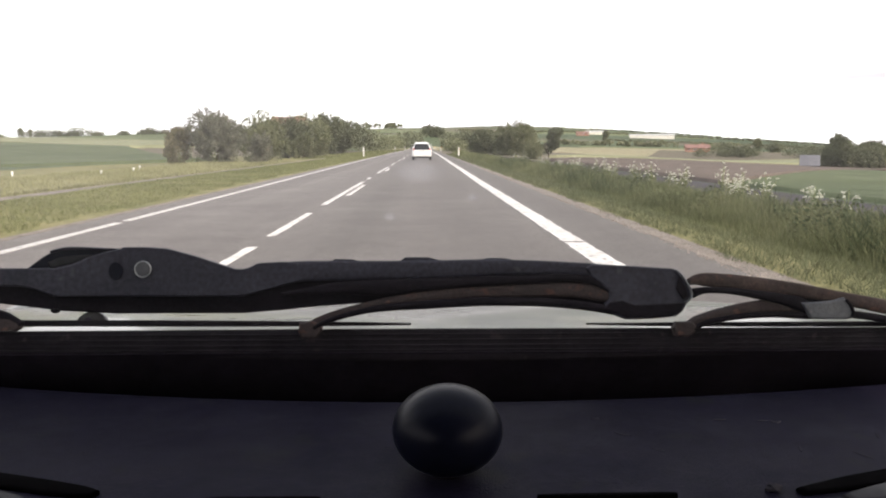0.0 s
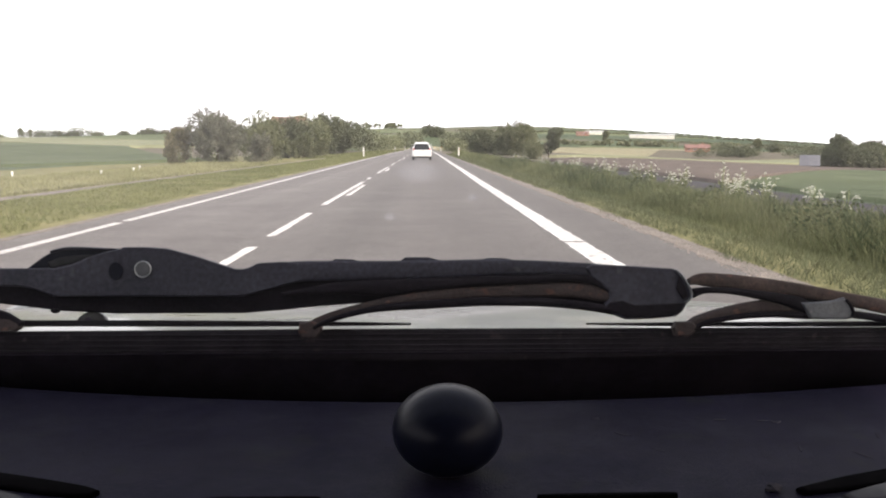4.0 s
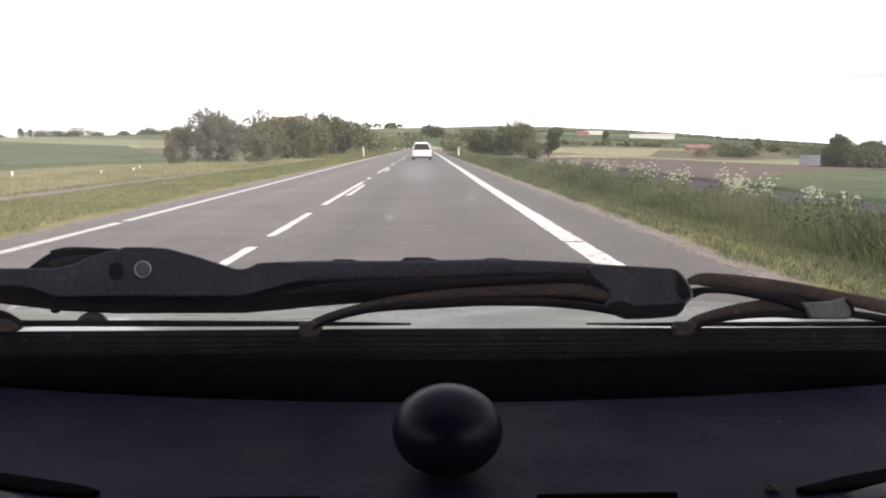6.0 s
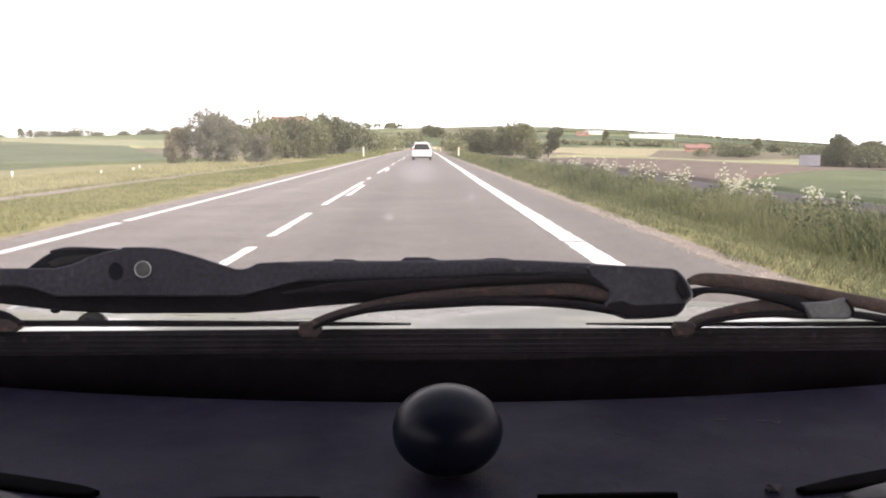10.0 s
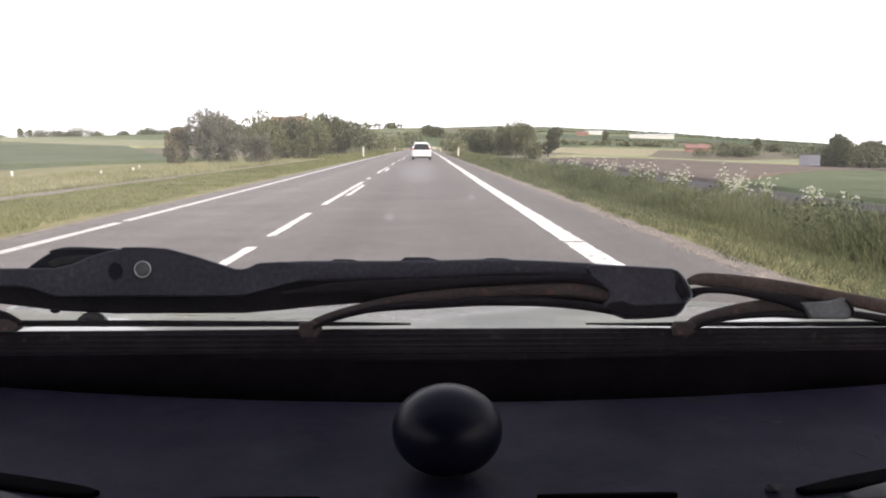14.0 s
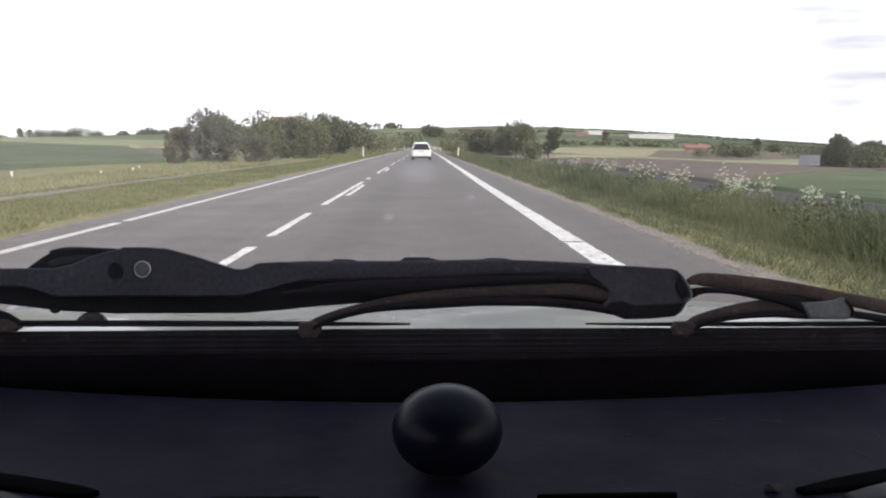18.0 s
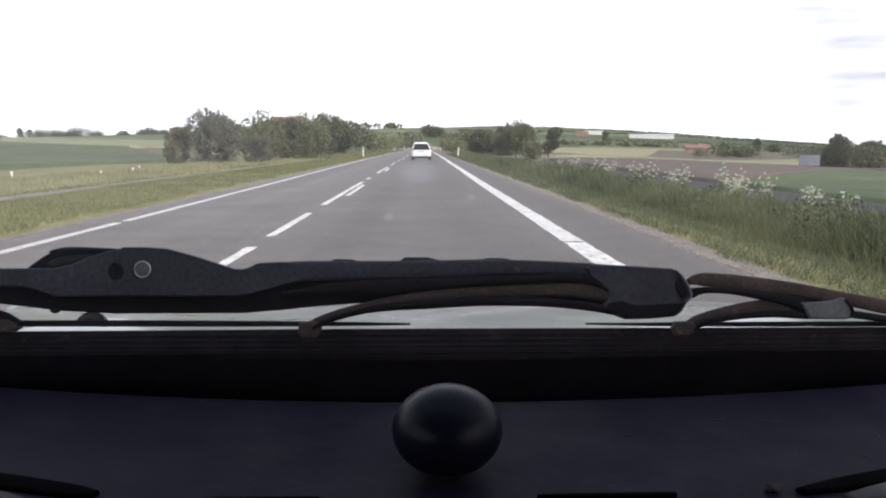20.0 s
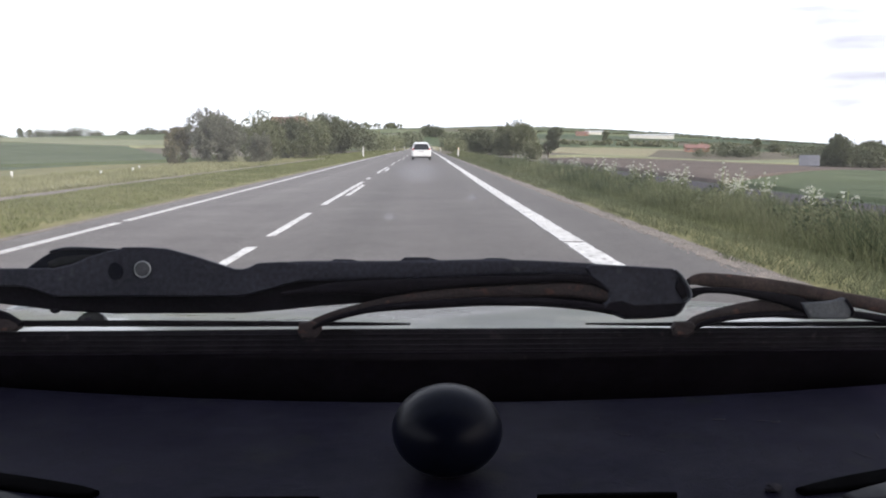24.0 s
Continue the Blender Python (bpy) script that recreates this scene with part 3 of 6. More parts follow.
def step(a, b, v):
    t = np.clip((np.asarray(v, dtype=float) - a) / (b - a), 0, 1)
    return t * t * (3 - 2 * t)


# ---- ground, roads and markings ----
PAST = -200  # where the two carriageways join, some way behind


def ground_height(x, y):
    x, y = np.asarray(x, dtype=float), np.asarray(y, dtype=float)
    r, turn = np.hypot(x, y), np.degrees(np.arctan2(x, y))
    west = np.interp(y, (PAST + 15, PAST + 148), (-16.2, -5.5))
    corridor = step(0, 0.6, x - west) * (1 - step(2.75, 3.2, x))
    h = 0.03 - 0.10 * corridor
    h = h - 0.14 * step(3.6, 4.6, x) - 0.66 * step(5.2, 10.0, x) - 2.7 * step(16, 90, x)
    h = h - 0.22 * step(8.2, 10, -x) - 0.25 * step(16, 30, -x)
    skyline = np.interp(turn, (-180, -60, -28, -20, -16, -10, 0, 4, 9.5, 17, 24, 29, 60, 180), (12, 12, 11, 17, 22, 27, 30, 31, 29, 19, 6, -3, -8, 12))
    reach = np.interp(turn, (-180, -28, -14, -4, 5, 180), (380, 380, 520, 1200, 1700, 1700))
    begin = np.interp(turn, (-180, -28, -14, -4, 5, 180), (60, 60, 90, 160, 130, 130))
    open_land = 1 - step(-30, -14, x) * (1 - step(6, 20, x)) * (1 - step(330, 600, y)) * step(-900, -600, y)
    rise = step(begin, reach, r) ** 1.1 * (1.15 + skyline / 1461 * reach + 3.5 * step(16, 90, x) + 0.45 * step(8, 30, -x))
    swell = 1.4 * step(300, 900, r) * np.sin(x * 0.0061 + 1.0) * np.sin(y * 0.0047 + 0.4)
    return h + open_land * (rise + swell)


def gz(x, y):
    return float(ground_height(x, y))


def sheet(name, xs, ys, height, mat, label):
    X, Y = np.meshgrid(xs, ys)
    return draped(name, X, Y, height(X, Y), mat, label)


def draped(name, X, Y, Z, mat, label):
    """A sheet of land over a grid of places."""
    ny, nx = X.shape
    i = (np.arange(ny - 1)[:, None] * nx + np.arange(nx - 1)[None]).ravel()
    me = bpy.data.meshes.new(name)
    me.from_pydata(np.stack([X, Y, Z], -1).reshape(-1, 3).tolist(), [], np.stack([i, i + 1, i + 1 + nx, i + nx], 1).tolist())
    me.polygons.foreach_set("use_smooth", [True] * len(me.polygons))
    me.materials.append(mat)
    return tagged(new(name, me), label, name.replace("_", " "), kind="structure")


far = 22 * 1.13 ** np.arange(44)
sheet("ground", np.concatenate([-far[::-1], np.arange(-21, 22, 0.6), far]),
      np.concatenate([-far[26:36][::-1], np.arange(-500, -20, 6.0), np.arange(-20, 21, 1.5), far]),
      ground_height, GROUND, "grassy verges and rolling farm fields in green and brown patches")


def field(mat, label, a, b, c, d, n=40):
    """A field between four corners, lying on the land."""
    t = np.concatenate([(0, 0.004), np.linspace(0.008, 0.992, n), (0.996, 1)])
    u, v = np.meshgrid(t, t)
    inside = np.where((np.minimum(u, v) > 0) & (np.maximum(u, v) < 1), 1.0, -1.0)
    X, Y = [(1 - u) * (1 - v) * a[k] + u * (1 - v) * b[k] + u * v * c[k] + (1 - u) * v * d[k] for k in (0, 1)]
    return draped("field", X, Y, ground_height(X, Y) + inside * (0.05 + 0.003 * np.hypot(X, Y)), mat, label)


def strip(name, x0, x1, y0, y1, z, thick, mat, label, kind="structure", crown_=0.0):
    n = 7
    xs = [x0 + (x1 - x0) * i / (n - 1) for i in range(n)]
    ys = [y0 + (y1 - y0) * i / 12 for i in range(13)]
    top = [z + crown_ * (1 - (2 * i / (n - 1) - 1) ** 2) for i in range(n)]
    rings = [[(xs[0], y, z - thick), *[(x, y, t) for x, t in zip(xs, top)], (xs[-1], y, z - thick)] for y in ys]
    return tagged(part(name, smooth(lofted(rings), False), mat), label, name.replace("_", " "), kind=kind)


def taper(name, rows, z, thick, mat, label, back=0.0):
    """A flat slab whose sides follow rows of (y, x0, x1)."""
    rings = [[(x0, y + back, z - thick), (x0, y + back, z), ((x0 + x1) / 2, y + back, z), (x1, y + back, z), (x1, y + back, z - thick)] for y, x0, x1 in rows]
    return tagged(part(name, smooth(lofted(rings), False), mat), label, name.replace("_", " "), kind="structure")


taper("road", ((-620, -5.75, 2.62), (-400, -5.75, 2.62), (-200, -5.75, 2.62), (-70, -5.75, 2.7), (-30, -5.12, 2.95), (0, -5.12, 2.95), (40, -5.2, 2.95), (120, -5.5, 3.0), (300, -5.6, 3.1), (620, -5.7, 3.2)),
      0.0, 0.16, ASPHALT, "worn grey two-lane asphalt road with darker wheel tracks")
taper("merge_road", ((18.4, -7.75, -5.75), (60, -7.75, -5.75), (110, -7.2, -5.75), (150, -5.9, -5.75)), -0.006, 0.15, ASPHALT, "grey asphalt where the carriageways join", PAST)
taper("side_road", ((-420, -9.5, -7.75), (0, -9.5, -7.75), (60, -9.2, -7.75), (110, -7.9, -7.25), (148, -6.1, -5.95)), -0.012, 0.14, ASPHALT_SIDE, "pale asphalt edge of the opposite carriageway", PAST)
taper("patched_lane", ((-420, -14.7, -9.5), (15, -14.7, -9.5), (47, -12.6, -9.3), (84, -10.2, -8.7), (148, -6.3, -6.1)), -0.012, 0.14, ASPHALT_DARK, "lane of the opposite carriageway patched with dark new asphalt", PAST)
taper("cycle_path", ((-620, -25.5, -22.4), (-130, -25.5, -22.4), (-60, -12.4, -10.2), (-30, -10.9, -9.5), (60, -10.9, -9.5), (260, -10.9, -9.5)), -0.165, 0.5, GRAVEL, "narrow grey gravel path behind a grass strip")
strip("farm_road", 11.3, 14.6, -420, 320, -0.73, 0.5, FARM_ASPHALT, "dark asphalt farm road below the verge")
taper("yard", ((23.5, 15.0, 27.0), (29, 15.1, 27.0), (33.2, 15.5, 27.0)), -0.75, 0.3, YARD, "pale gravel yard beside the farm road", PAST)
sheet("meadow", np.arange(-16.4, -10.9, 0.5), np.arange(-40, 64, 3.0), lambda x, y: ground_height(x, y) + 0.05, MEADOW, "pale dry grass strip beyond the cycle path")
field(FIELD_GREEN, "smooth dark green field of young crops", (15.2, 16), (15.2, 40), (64, 118), (110, 60))
field(FIELD_BROWN, "bare brown ploughed field", (15.0, 41), (15.5, 110), (150, 235), (64, 119))
field(FIELD_PALE, "pale green strip of pasture", (20, 135), (34, 175), (170, 290), (146, 238))
field(FIELD_PALE, "pale yellow-green strip of pasture on a hillside", (-150, 215), (-112, 250), (-40, 210), (-60, 172))
field(FIELD_GREEN, "green field of young crops on a hillside", (-52, 34), (-140, 205), (-60, 170), (-20, 78))


def median_edge(y):
    """The kerb line swings away from the lane towards the nose of the median."""
    return float(np.interp(y, (-420, 2, 9, 14, 18.6), (-4.55, -4.55, -4.95, -5.52, -6.12)))


taper("median", [(y, -7.75, median_edge(y)) for y in (-420, 2, 5, 7, 9, 11, 12.5, 14, 16, 17.5, 18.6)], 0.05, 0.2, GROUND, "low mown grass median between the carriageways", PAST)
taper("shoulder", ((-620, 2.62, 2.92), (-70, 2.7, 3.0), (-30, 2.95, 3.25), (0, 2.95, 3.30), (9, 2.95, 3.36), (14, 2.95, 3.22), (40, 2.95, 3.2), (300, 3.1, 3.3)), 0.004, 0.2, GRAVEL, "thin sandy gravel edge beside the asphalt")
taper("verge_edge", ((-30, -5.5, -5.12), (0, -5.5, -5.12), (20, -5.42, -5.14), (60, -5.5, -5.26), (300, -5.8, -5.6)), 0.006, 0.2, GRAVEL, "thin strip of grey grit beside the asphalt")
kerb = thing("kerb", "row of pale concrete kerb stones along the median", "kerb", kind="structure")
stone = mesh_of("kerb_stone", box(-0.10, 0.10, 0.004, 0.996, -0.15, 0.055, 0.012), KERB)
for k in range(19):
    swing = math.atan2(median_edge(k - 0.4) - median_edge(k + 0.6), 1.0)
    part("kerb_stone", stone, KERB, kerb, at=Matrix.Translation((median_edge(k - 0.4) + 0.10, k - 0.4 + PAST, 0.01)) @ Matrix.Rotation(swing + radians((k * 37 % 7 - 3) * 0.12), 4, "Z"))
part("kerb_run", box(-4.55, -4.35, -420 + PAST, -0.42 + PAST, -0.15, 0.065, 0.012), KERB, kerb)


def marking(name, x, y0, y1, width, parent, seed, mat=PAINT, ragged=0.012, span=1.2):
    """A painted line with slightly ragged ends and edges."""
    rng = random.Random(seed)
    bm = bmesh.new()
    n = max(4, min(60, int((y1 - y0) / span)))
    rows = []
    for i in range(n + 1):
        y = y0 + (y1 - y0) * i / n
        a, b = rng.uniform(-ragged, ragged), rng.uniform(-ragged, ragged)
        rows.append((bm.verts.new((x - width / 2 + a, y, 0.005)), bm.verts.new((x + width / 2 + b, y, 0.005)),
                     bm.verts.new((x - width / 2 + a, y, 0.0)), bm.verts.new((x + width / 2 + b, y, 0.0))))
    for p, q in zip(rows, rows[1:]):
        bm.faces.new((p[0], p[1], q[1], q[0])), bm.faces.new((p[2], p[0], q[0], q[2])), bm.faces.new((p[1], p[3], q[3], q[1]))
    for p in (rows[0], rows[-1]):
        bm.faces.new((p[0], p[2], p[3], p[1]))
    bmesh.ops.recalc_face_normals(bm, faces=bm.faces)
    return part(name, bm, mat, parent)


def slab(corners, z0=-0.002, z1=0.007):
    """A thin painted patch with four corners."""
    return smooth(lofted([[(x, y, z) for x, y in corners] for z in (z0, z1)]), False)


lines = thing("road_marking", "white painted lines and hatching, worn and broken in places", "road marking", kind="structure")
y = -2.0
for k in range(60):
    length = (6.1, 5.6, 6.4, 3.2, 5.9, 4.4)[k % 6] * (1 if y < 40 else 3)
    marking("edge_line", 1.815 + 0.16 * min(max(y - 25, 0), 50) / 50, y, y + length, 0.265, lines, k, PAINT_WORN, 0.016 if y < 40 else 0.01, 0.14 if y < 40 else 1.2)
    y += length + (0.10, 0.14, 0.07)[k % 3]
    if y > 420:
        break
y = -420.0
for k in range(60):
    length = 7.4
    marking("edge_line", 1.665 + 0.15 * (y > -40), y, y + length, 0.25, lines, 400 + k, PAINT)
    y += length + 0.2
    if y > -9.5:
        break
y = -3.0
for k in range(50):
    length = (15.5, 8.0, 12.0, 21.0)[k % 4] * (1 if y < 60 else 2)
    x0, x1 = [-4.58 - 0.45 * min(max(v - 10, 0), 60) / 60 for v in (y, y + length)]
    part("edge_line", slab(((x0 - 0.065, y), (x0 + 0.065, y), (x1 + 0.065, y + length), (x1 - 0.065, y + length))), PAINT_SIDE, lines)
    y += length + (0.35, 0.15, 0.25)[k % 3]
    if y > 420:
        break
for y0, y1 in ((-18.6, -3.3), (-31, -18.9), (-50, -31.2), (-62, -50.3), (-84, -62.2)):
    part("edge_line", slab(((-4.645, y0), (-4.515, y0), (-4.515, y1), (-4.645, y1))), PAINT_SIDE, lines)
for y0, y1 in ((-82, -76), (-68, -62), (-54, -48), (-40, -34), (-26, -18), (-12, -4), (1.0, 4.5), (7.9, 9.45), (10.6, 14.25), (16.3, 26.9), (29.0, 30.4), (35.6, 46.0), (51, 57), (64, 70), (82, 88), (100, 106), (118, 124), (136, 142), (160, 168), (190, 198), (220, 230)):
    marking("centre_line", -1.97, y0, y1, 0.115, lines, 500 + int(y0), PAINT_WORN, 0.010, 0.2 if y1 < 40 else 1.2)
for y0, y1 in ((-22, -16), (19.4, 24.7), (38.5, 43.0), (72, 78)):
    marking("centre_line", -1.775, y0, y1, 0.10, lines, 560 + int(y0), PAINT_WORN, 0.010, 0.2)
# on the stretch behind: lines beside the kerb, faint lane dashes, and hatching past the nose of the median
y = -300.0 + PAST
for k in range(90):
    length = (2.4, 4.6, 3.2, 1.9, 6.3)[k % 5] * 3
    if y > 19.2 + PAST:
        marking("edge_line", -5.12, y, y + length, 0.12, lines, 100 + k)
    y += length + (0.25, 0.12, 0.3, 0.1, 0.2)[k % 5]
    if y > 75 + PAST:
        break
for y0, y1 in ((2.0, 5.4), (5.6, 9.0), (9.2, 12.4), (12.5, 15.6), (15.7, 18.2)):
    x0, x1 = median_edge(y0) + 0.40, median_edge(y1) + 0.40
    part("edge_line", slab(((x0 - 0.05, y0 + PAST), (x0 + 0.05, y0 + PAST), (x1 + 0.05, y1 + PAST), (x1 - 0.05, y1 + PAST))), PAINT, lines)
marking("edge_line", -14.4, -300 + PAST, 10 + PAST, 0.12, lines, 301)
for k in range(18):
    marking("lane_dash", -2.1, 6.0 + 7.5 * k + PAST, 12.0 + 7.5 * k + PAST, 0.06, lines, 310 + k, PAINT_FAINT)
for k in range(15):
    y = 20.0 + 3.3 * k + PAST
    left, near = -7.55 + 2.25 * k / 15, y - 2.0 * (1 - k / 18)
    part("hatch_bar", slab(((left, y), (-5.25, near), (-5.25, near + 1.1), (left, y + 1.1))), PAINT, lines)
part("hatch_border", slab(((-7.72, 19.5 + PAST), (-7.60, 19.5 + PAST), (-5.2, 74 + PAST), (-5.32, 74 + PAST))), PAINT, lines)


# ---- the car that carries the camera ----
own_car = thing("car", "silver car seen from its dark dashboard through the windscreen", "car")

# bonnet: a curved panel that falls towards the front
rows_ = []
for y in np.linspace(0.70, 1.78, 16):
    t = (y - 0.70) / 1.08
    rows_.append([(x, y - 0.025 * (x / 0.72) ** 2 - 0.09 * t ** 2 * abs(x / 0.86) ** 8, 0.972 - 0.10 * t - 0.09 * t ** 3 - 0.003 * (x / 0.72) ** 2 + 0.006 * math.exp(-((abs(x) - 0.42) / 0.05) ** 2))
                  for x in np.linspace(-0.86, 0.86, 39)])
bonnet = lofted(rows_, closed=False)
bmesh.ops.solidify(bonnet, geom=list(bonnet.faces), thickness=0.012)
part("bonnet", smooth(bonnet), SILVER, own_car, "glossy silver bonnet that mirrors the sky")

SMEARS = ((-0.0032, 0.1437, 0.021, 0.0125), (0.0296, 0.1239, 0.0052, 0.0045), (-0.021, 0.1087, 0.0062, 0.0050))
SLOPE = 35  # the windscreen's tilt
GLASS = pose(0, 0.58, 1.0198, SLOPE, 0, 0)
part("windscreen", box(-0.70, 0.70, -0.003, 0.002, -0.12, 0.56, 0.001), SCREEN, own_car, "clear slanting windscreen", at=GLASS).visible_shadow = False
for x, z, rx, rz in SMEARS:
    spot = bmesh.new()
    bmesh.ops.create_grid(spot, x_segments=1, y_segments=1, size=1, matrix=Matrix.Diagonal((rx, rz, 1, 1)))
    part("smear", spot, SMEAR, own_car, "faint pale smear of dirt", at=GLASS @ Matrix.Translation((x, -0.0045, z)) @ Matrix.Rotation(math.pi / 2, 4, "X")).visible_shadow = False
# a black strip paints the shade of the gap between glass and dashboard
part("frit_band", box(-0.70, 0.70, 0.004, 0.007, -0.16, -0.030), GAP_SHADE, own_car, "black band along the glass, standing for the shaded gap below it", at=GLASS)
COWL = pose(0, 0.60, 1.0153, -9, 0, 0) @ Matrix.Translation((0, 0.007, 0))
part("cowl_seal", strap([(-0.75, -0.0058, 0.0066), (-0.32, -0.0081, 0.0080), (-0.05, -0.0116, 0.0120), (0.10, -0.0118, 0.0120), (0.33, -0.0095, 0.0092), (0.75, -0.007, 0.0066)], 0.003, 0.7), SEAL, own_car,
     "black rubber seal with dusty ridges", at=COWL)
for dz, h in ((-0.0035, 0.0007), (-0.0075, 0.0008), (-0.0115, 0.0007), (-0.0150, 0.0006)):
    part("seal_ridge", strap([(-0.75, dz * 0.8 - 0.001, h), (0.0, dz - 0.0005, h), (0.75, dz * 0.8 - 0.001, h)], 0.0012, lift=-0.0026), SEAL, own_car, at=COWL)
part("bonnet_seal", strap([(-0.75, 0.0064, 0.0024), (-0.31, 0.0056, 0.0024), (-0.12, 0.0044, 0.0021), (-0.01, 0.0036, 0.0008)], 0.002), SEAL, own_car, at=COWL)
part("bonnet_seal", strap([(0.122, 0.0030, 0.0006), (0.20, 0.0024, 0.0016), (0.34, 0.0020, 0.0020), (0.75, 0.001, 0.0018)], 0.002), SEAL, own_car, at=COWL)

# dashboard: a flat top with a bowed far edge that rolls down into the dark gap under the glass
rings = []
for x in np.linspace(-0.72, 0.72, 37):
    edge = 0.538 + 0.41 * (x - 0.028) ** 2 - 0.012 * (x / 0.5) ** 4
    rings.append([(x, 0.20, 0.62), (x, 0.205, 0.90), (x, 0.225, 0.955), (x, 0.27, 0.976), (x, 0.34, 0.981), (x, 0.42, 0.982), (x, edge - 0.012, 0.982),
                  (x, edge - 0.003, 0.980), (x, edge, 0.973), (x, edge + 0.004, 0.90), (x, edge + 0.004, 0.62)])
dash = part("dashboard", lofted(rings), DASH, own_car, "dark blue-grey textured plastic dashboard top")
part("gap_floor", box(-0.72, 0.72, 0.50, 0.76, 0.84, 0.86), DASH_BLACK, own_car)


def slit(x0, x1, y0, y1, half, mat, name, parent, z=0.9825):
    """A long rounded bar lying on the dashboard, for a slot's dark inside, a seam or a ridge."""
    m = Matrix.Translation((0, 0, z)) @ Matrix.Rotation(math.pi / 2, 4, "X")
    return part(name, strap([(x0, -y0, half * 0.4), (x0 + 0.15 * (x1 - x0), -(y0 + 0.15 * (y1 - y0)), half), ((x0 + x1) / 2, -(y0 + y1) / 2, half * 1.1),
                             (x1 - 0.1 * (x1 - x0), -(y1 - 0.1 * (y1 - y0)), half), (x1, -y1, half * 0.4)], 0.0016), mat, parent, at=m)


# raised bars, near black so that the vents' inner shade is in the colour
slit(-0.420, -0.1590, 0.4720, 0.3860, 0.0068, VOID, "vent_slot", dash)
slit(-0.420, -0.1900, 0.4560, 0.3760, 0.0085, TRIM_GREY, "vent_trim", dash)
slit(0.1830, 0.420, 0.3812, 0.4600, 0.0066, VOID, "vent_slot", dash)
slit(0.2020, 0.420, 0.3720, 0.4445, 0.0085, TRIM_GREY, "vent_trim", dash)
slit(-0.1050, -0.0500, 0.3775, 0.3775, 0.0016, VOID, "panel_seam", dash)
slit(0.0540, 0.1220, 0.3775, 0.3785, 0.0020, VOID, "panel_seam", dash)

# lint and dust lying on the dashboard
for x, y, long_, wide, turn in ((0.1061, 0.4944, 0.003, 0.005, 20), (0.1165, 0.4657, 0.0055, 0.004, -35), (0.1823, 0.4905, 0.0045, 0.004, 0), (0.2077, 0.4878, 0.004, 0.003, 0), (0.2155, 0.4855, 0.0035, 0.0055, 15),
                                (-0.02, 0.4475, 0.002, 0.003, 0), (0.30, 0.475, 0.003, 0.004, 40), (0.265, 0.46, 0.006, 0.002, 70), (0.24, 0.43, 0.007, 0.002, -65), (0.285, 0.44, 0.008, 0.002, 58), (0.21, 0.44, 0.005, 0.002, 75), (0.13, 0.44, 0.005, 0.003, -50), (-0.14, 0.47, 0.004, 0.002, 20), (-0.22, 0.49, 0.006, 0.002, -30), (-0.19, 0.44, 0.005, 0.002, 60)):
    fleck = bmesh.new()
    bmesh.ops.create_uvsphere(fleck, u_segments=12, v_segments=6, radius=1, matrix=Matrix.Diagonal((long_, wide * 0.5, 0.00016, 1)))
    part("dust_fleck", smooth(fleck), DUST, dash, at=pose(x, y, 0.9822, 0, 0, turn))

lump = bmesh.new()
bmesh.ops.create_icosphere(lump, subdivisions=2, radius=1, matrix=Matrix.Diagonal((0.0042, 0.0036, 0.0020, 1)))
for k, v in enumerate(lump.verts):
    v.co *= 0.8 + 0.4 * math.sin(k * 2.7) ** 2
crumb = thing("crumb", "small pale dusty crumb lying on the dashboard", "crumb", at=pose(0.1715, 0.3850, 0.9834))
part("lump", lump, CRUMB, crumb)

# roof, pillars, doors and tail close the cabin
part("roof", box(-0.62, 0.62, -1.9, 0.27, 1.46, 1.50, 0.015), LINING, own_car, "pale fabric roof lining")
part("roof_panel", smooth(box(-0.70, 0.70, -1.93, 0.265, 1.502, 1.535, 0.014, 2)), SILVER, own_car, "silver painted roof")
# unseen panel up to the roof, added to block rear light on the ball
part("tailgate", box(-0.68, 0.68, -2.0, -1.92, 0.35, 1.46, 0.02), DASH_BLACK, own_car)
for s in (-1, 1):
    part("door", box(min(s * 0.70, s * 0.75), max(s * 0.70, s * 0.75), -1.92, 0.46, 0.28, 1.0, 0.015), SILVER, own_car, "silver door with a dark inside")
    part("wing", box(min(s * 0.725, s * 0.765), max(s * 0.725, s * 0.765), 0.47, 1.70, 0.55, 0.86, 0.015), SILVER, own_car)
    part("pillar", tube([(s * 0.72, 0.56, 0.98, 0.03), (s * 0.67, 0.40, 1.25, 0.035), (s * 0.62, 0.25, 1.47, 0.03)], 8), DASH_BLACK, own_car)
    part("roof_rail", box(min(s * 0.60, s * 0.70), max(s * 0.60, s * 0.70), -1.88, 0.24, 1.36, 1.455, 0.02), LINING, own_car)
    part("rear_pillar", tube([(s * 0.72, -1.86, 0.98, 0.05), (s * 0.60, -1.80, 1.47, 0.05)], 8), DASH_BLACK, own_car)
    for y in (-1.35, 1.12):
        wheel = part("wheel", disc(0.29, -0.09, 0.09, 28, 0.02), TYRE, own_car, at=Matrix.Translation((s * 0.66, y, 0.29)) @ Matrix.Rotation(math.pi / 2, 4, "Z"))
        part("rim", disc(0.18, -0.095, 0.095, 20, 0.01), RIM, wheel)
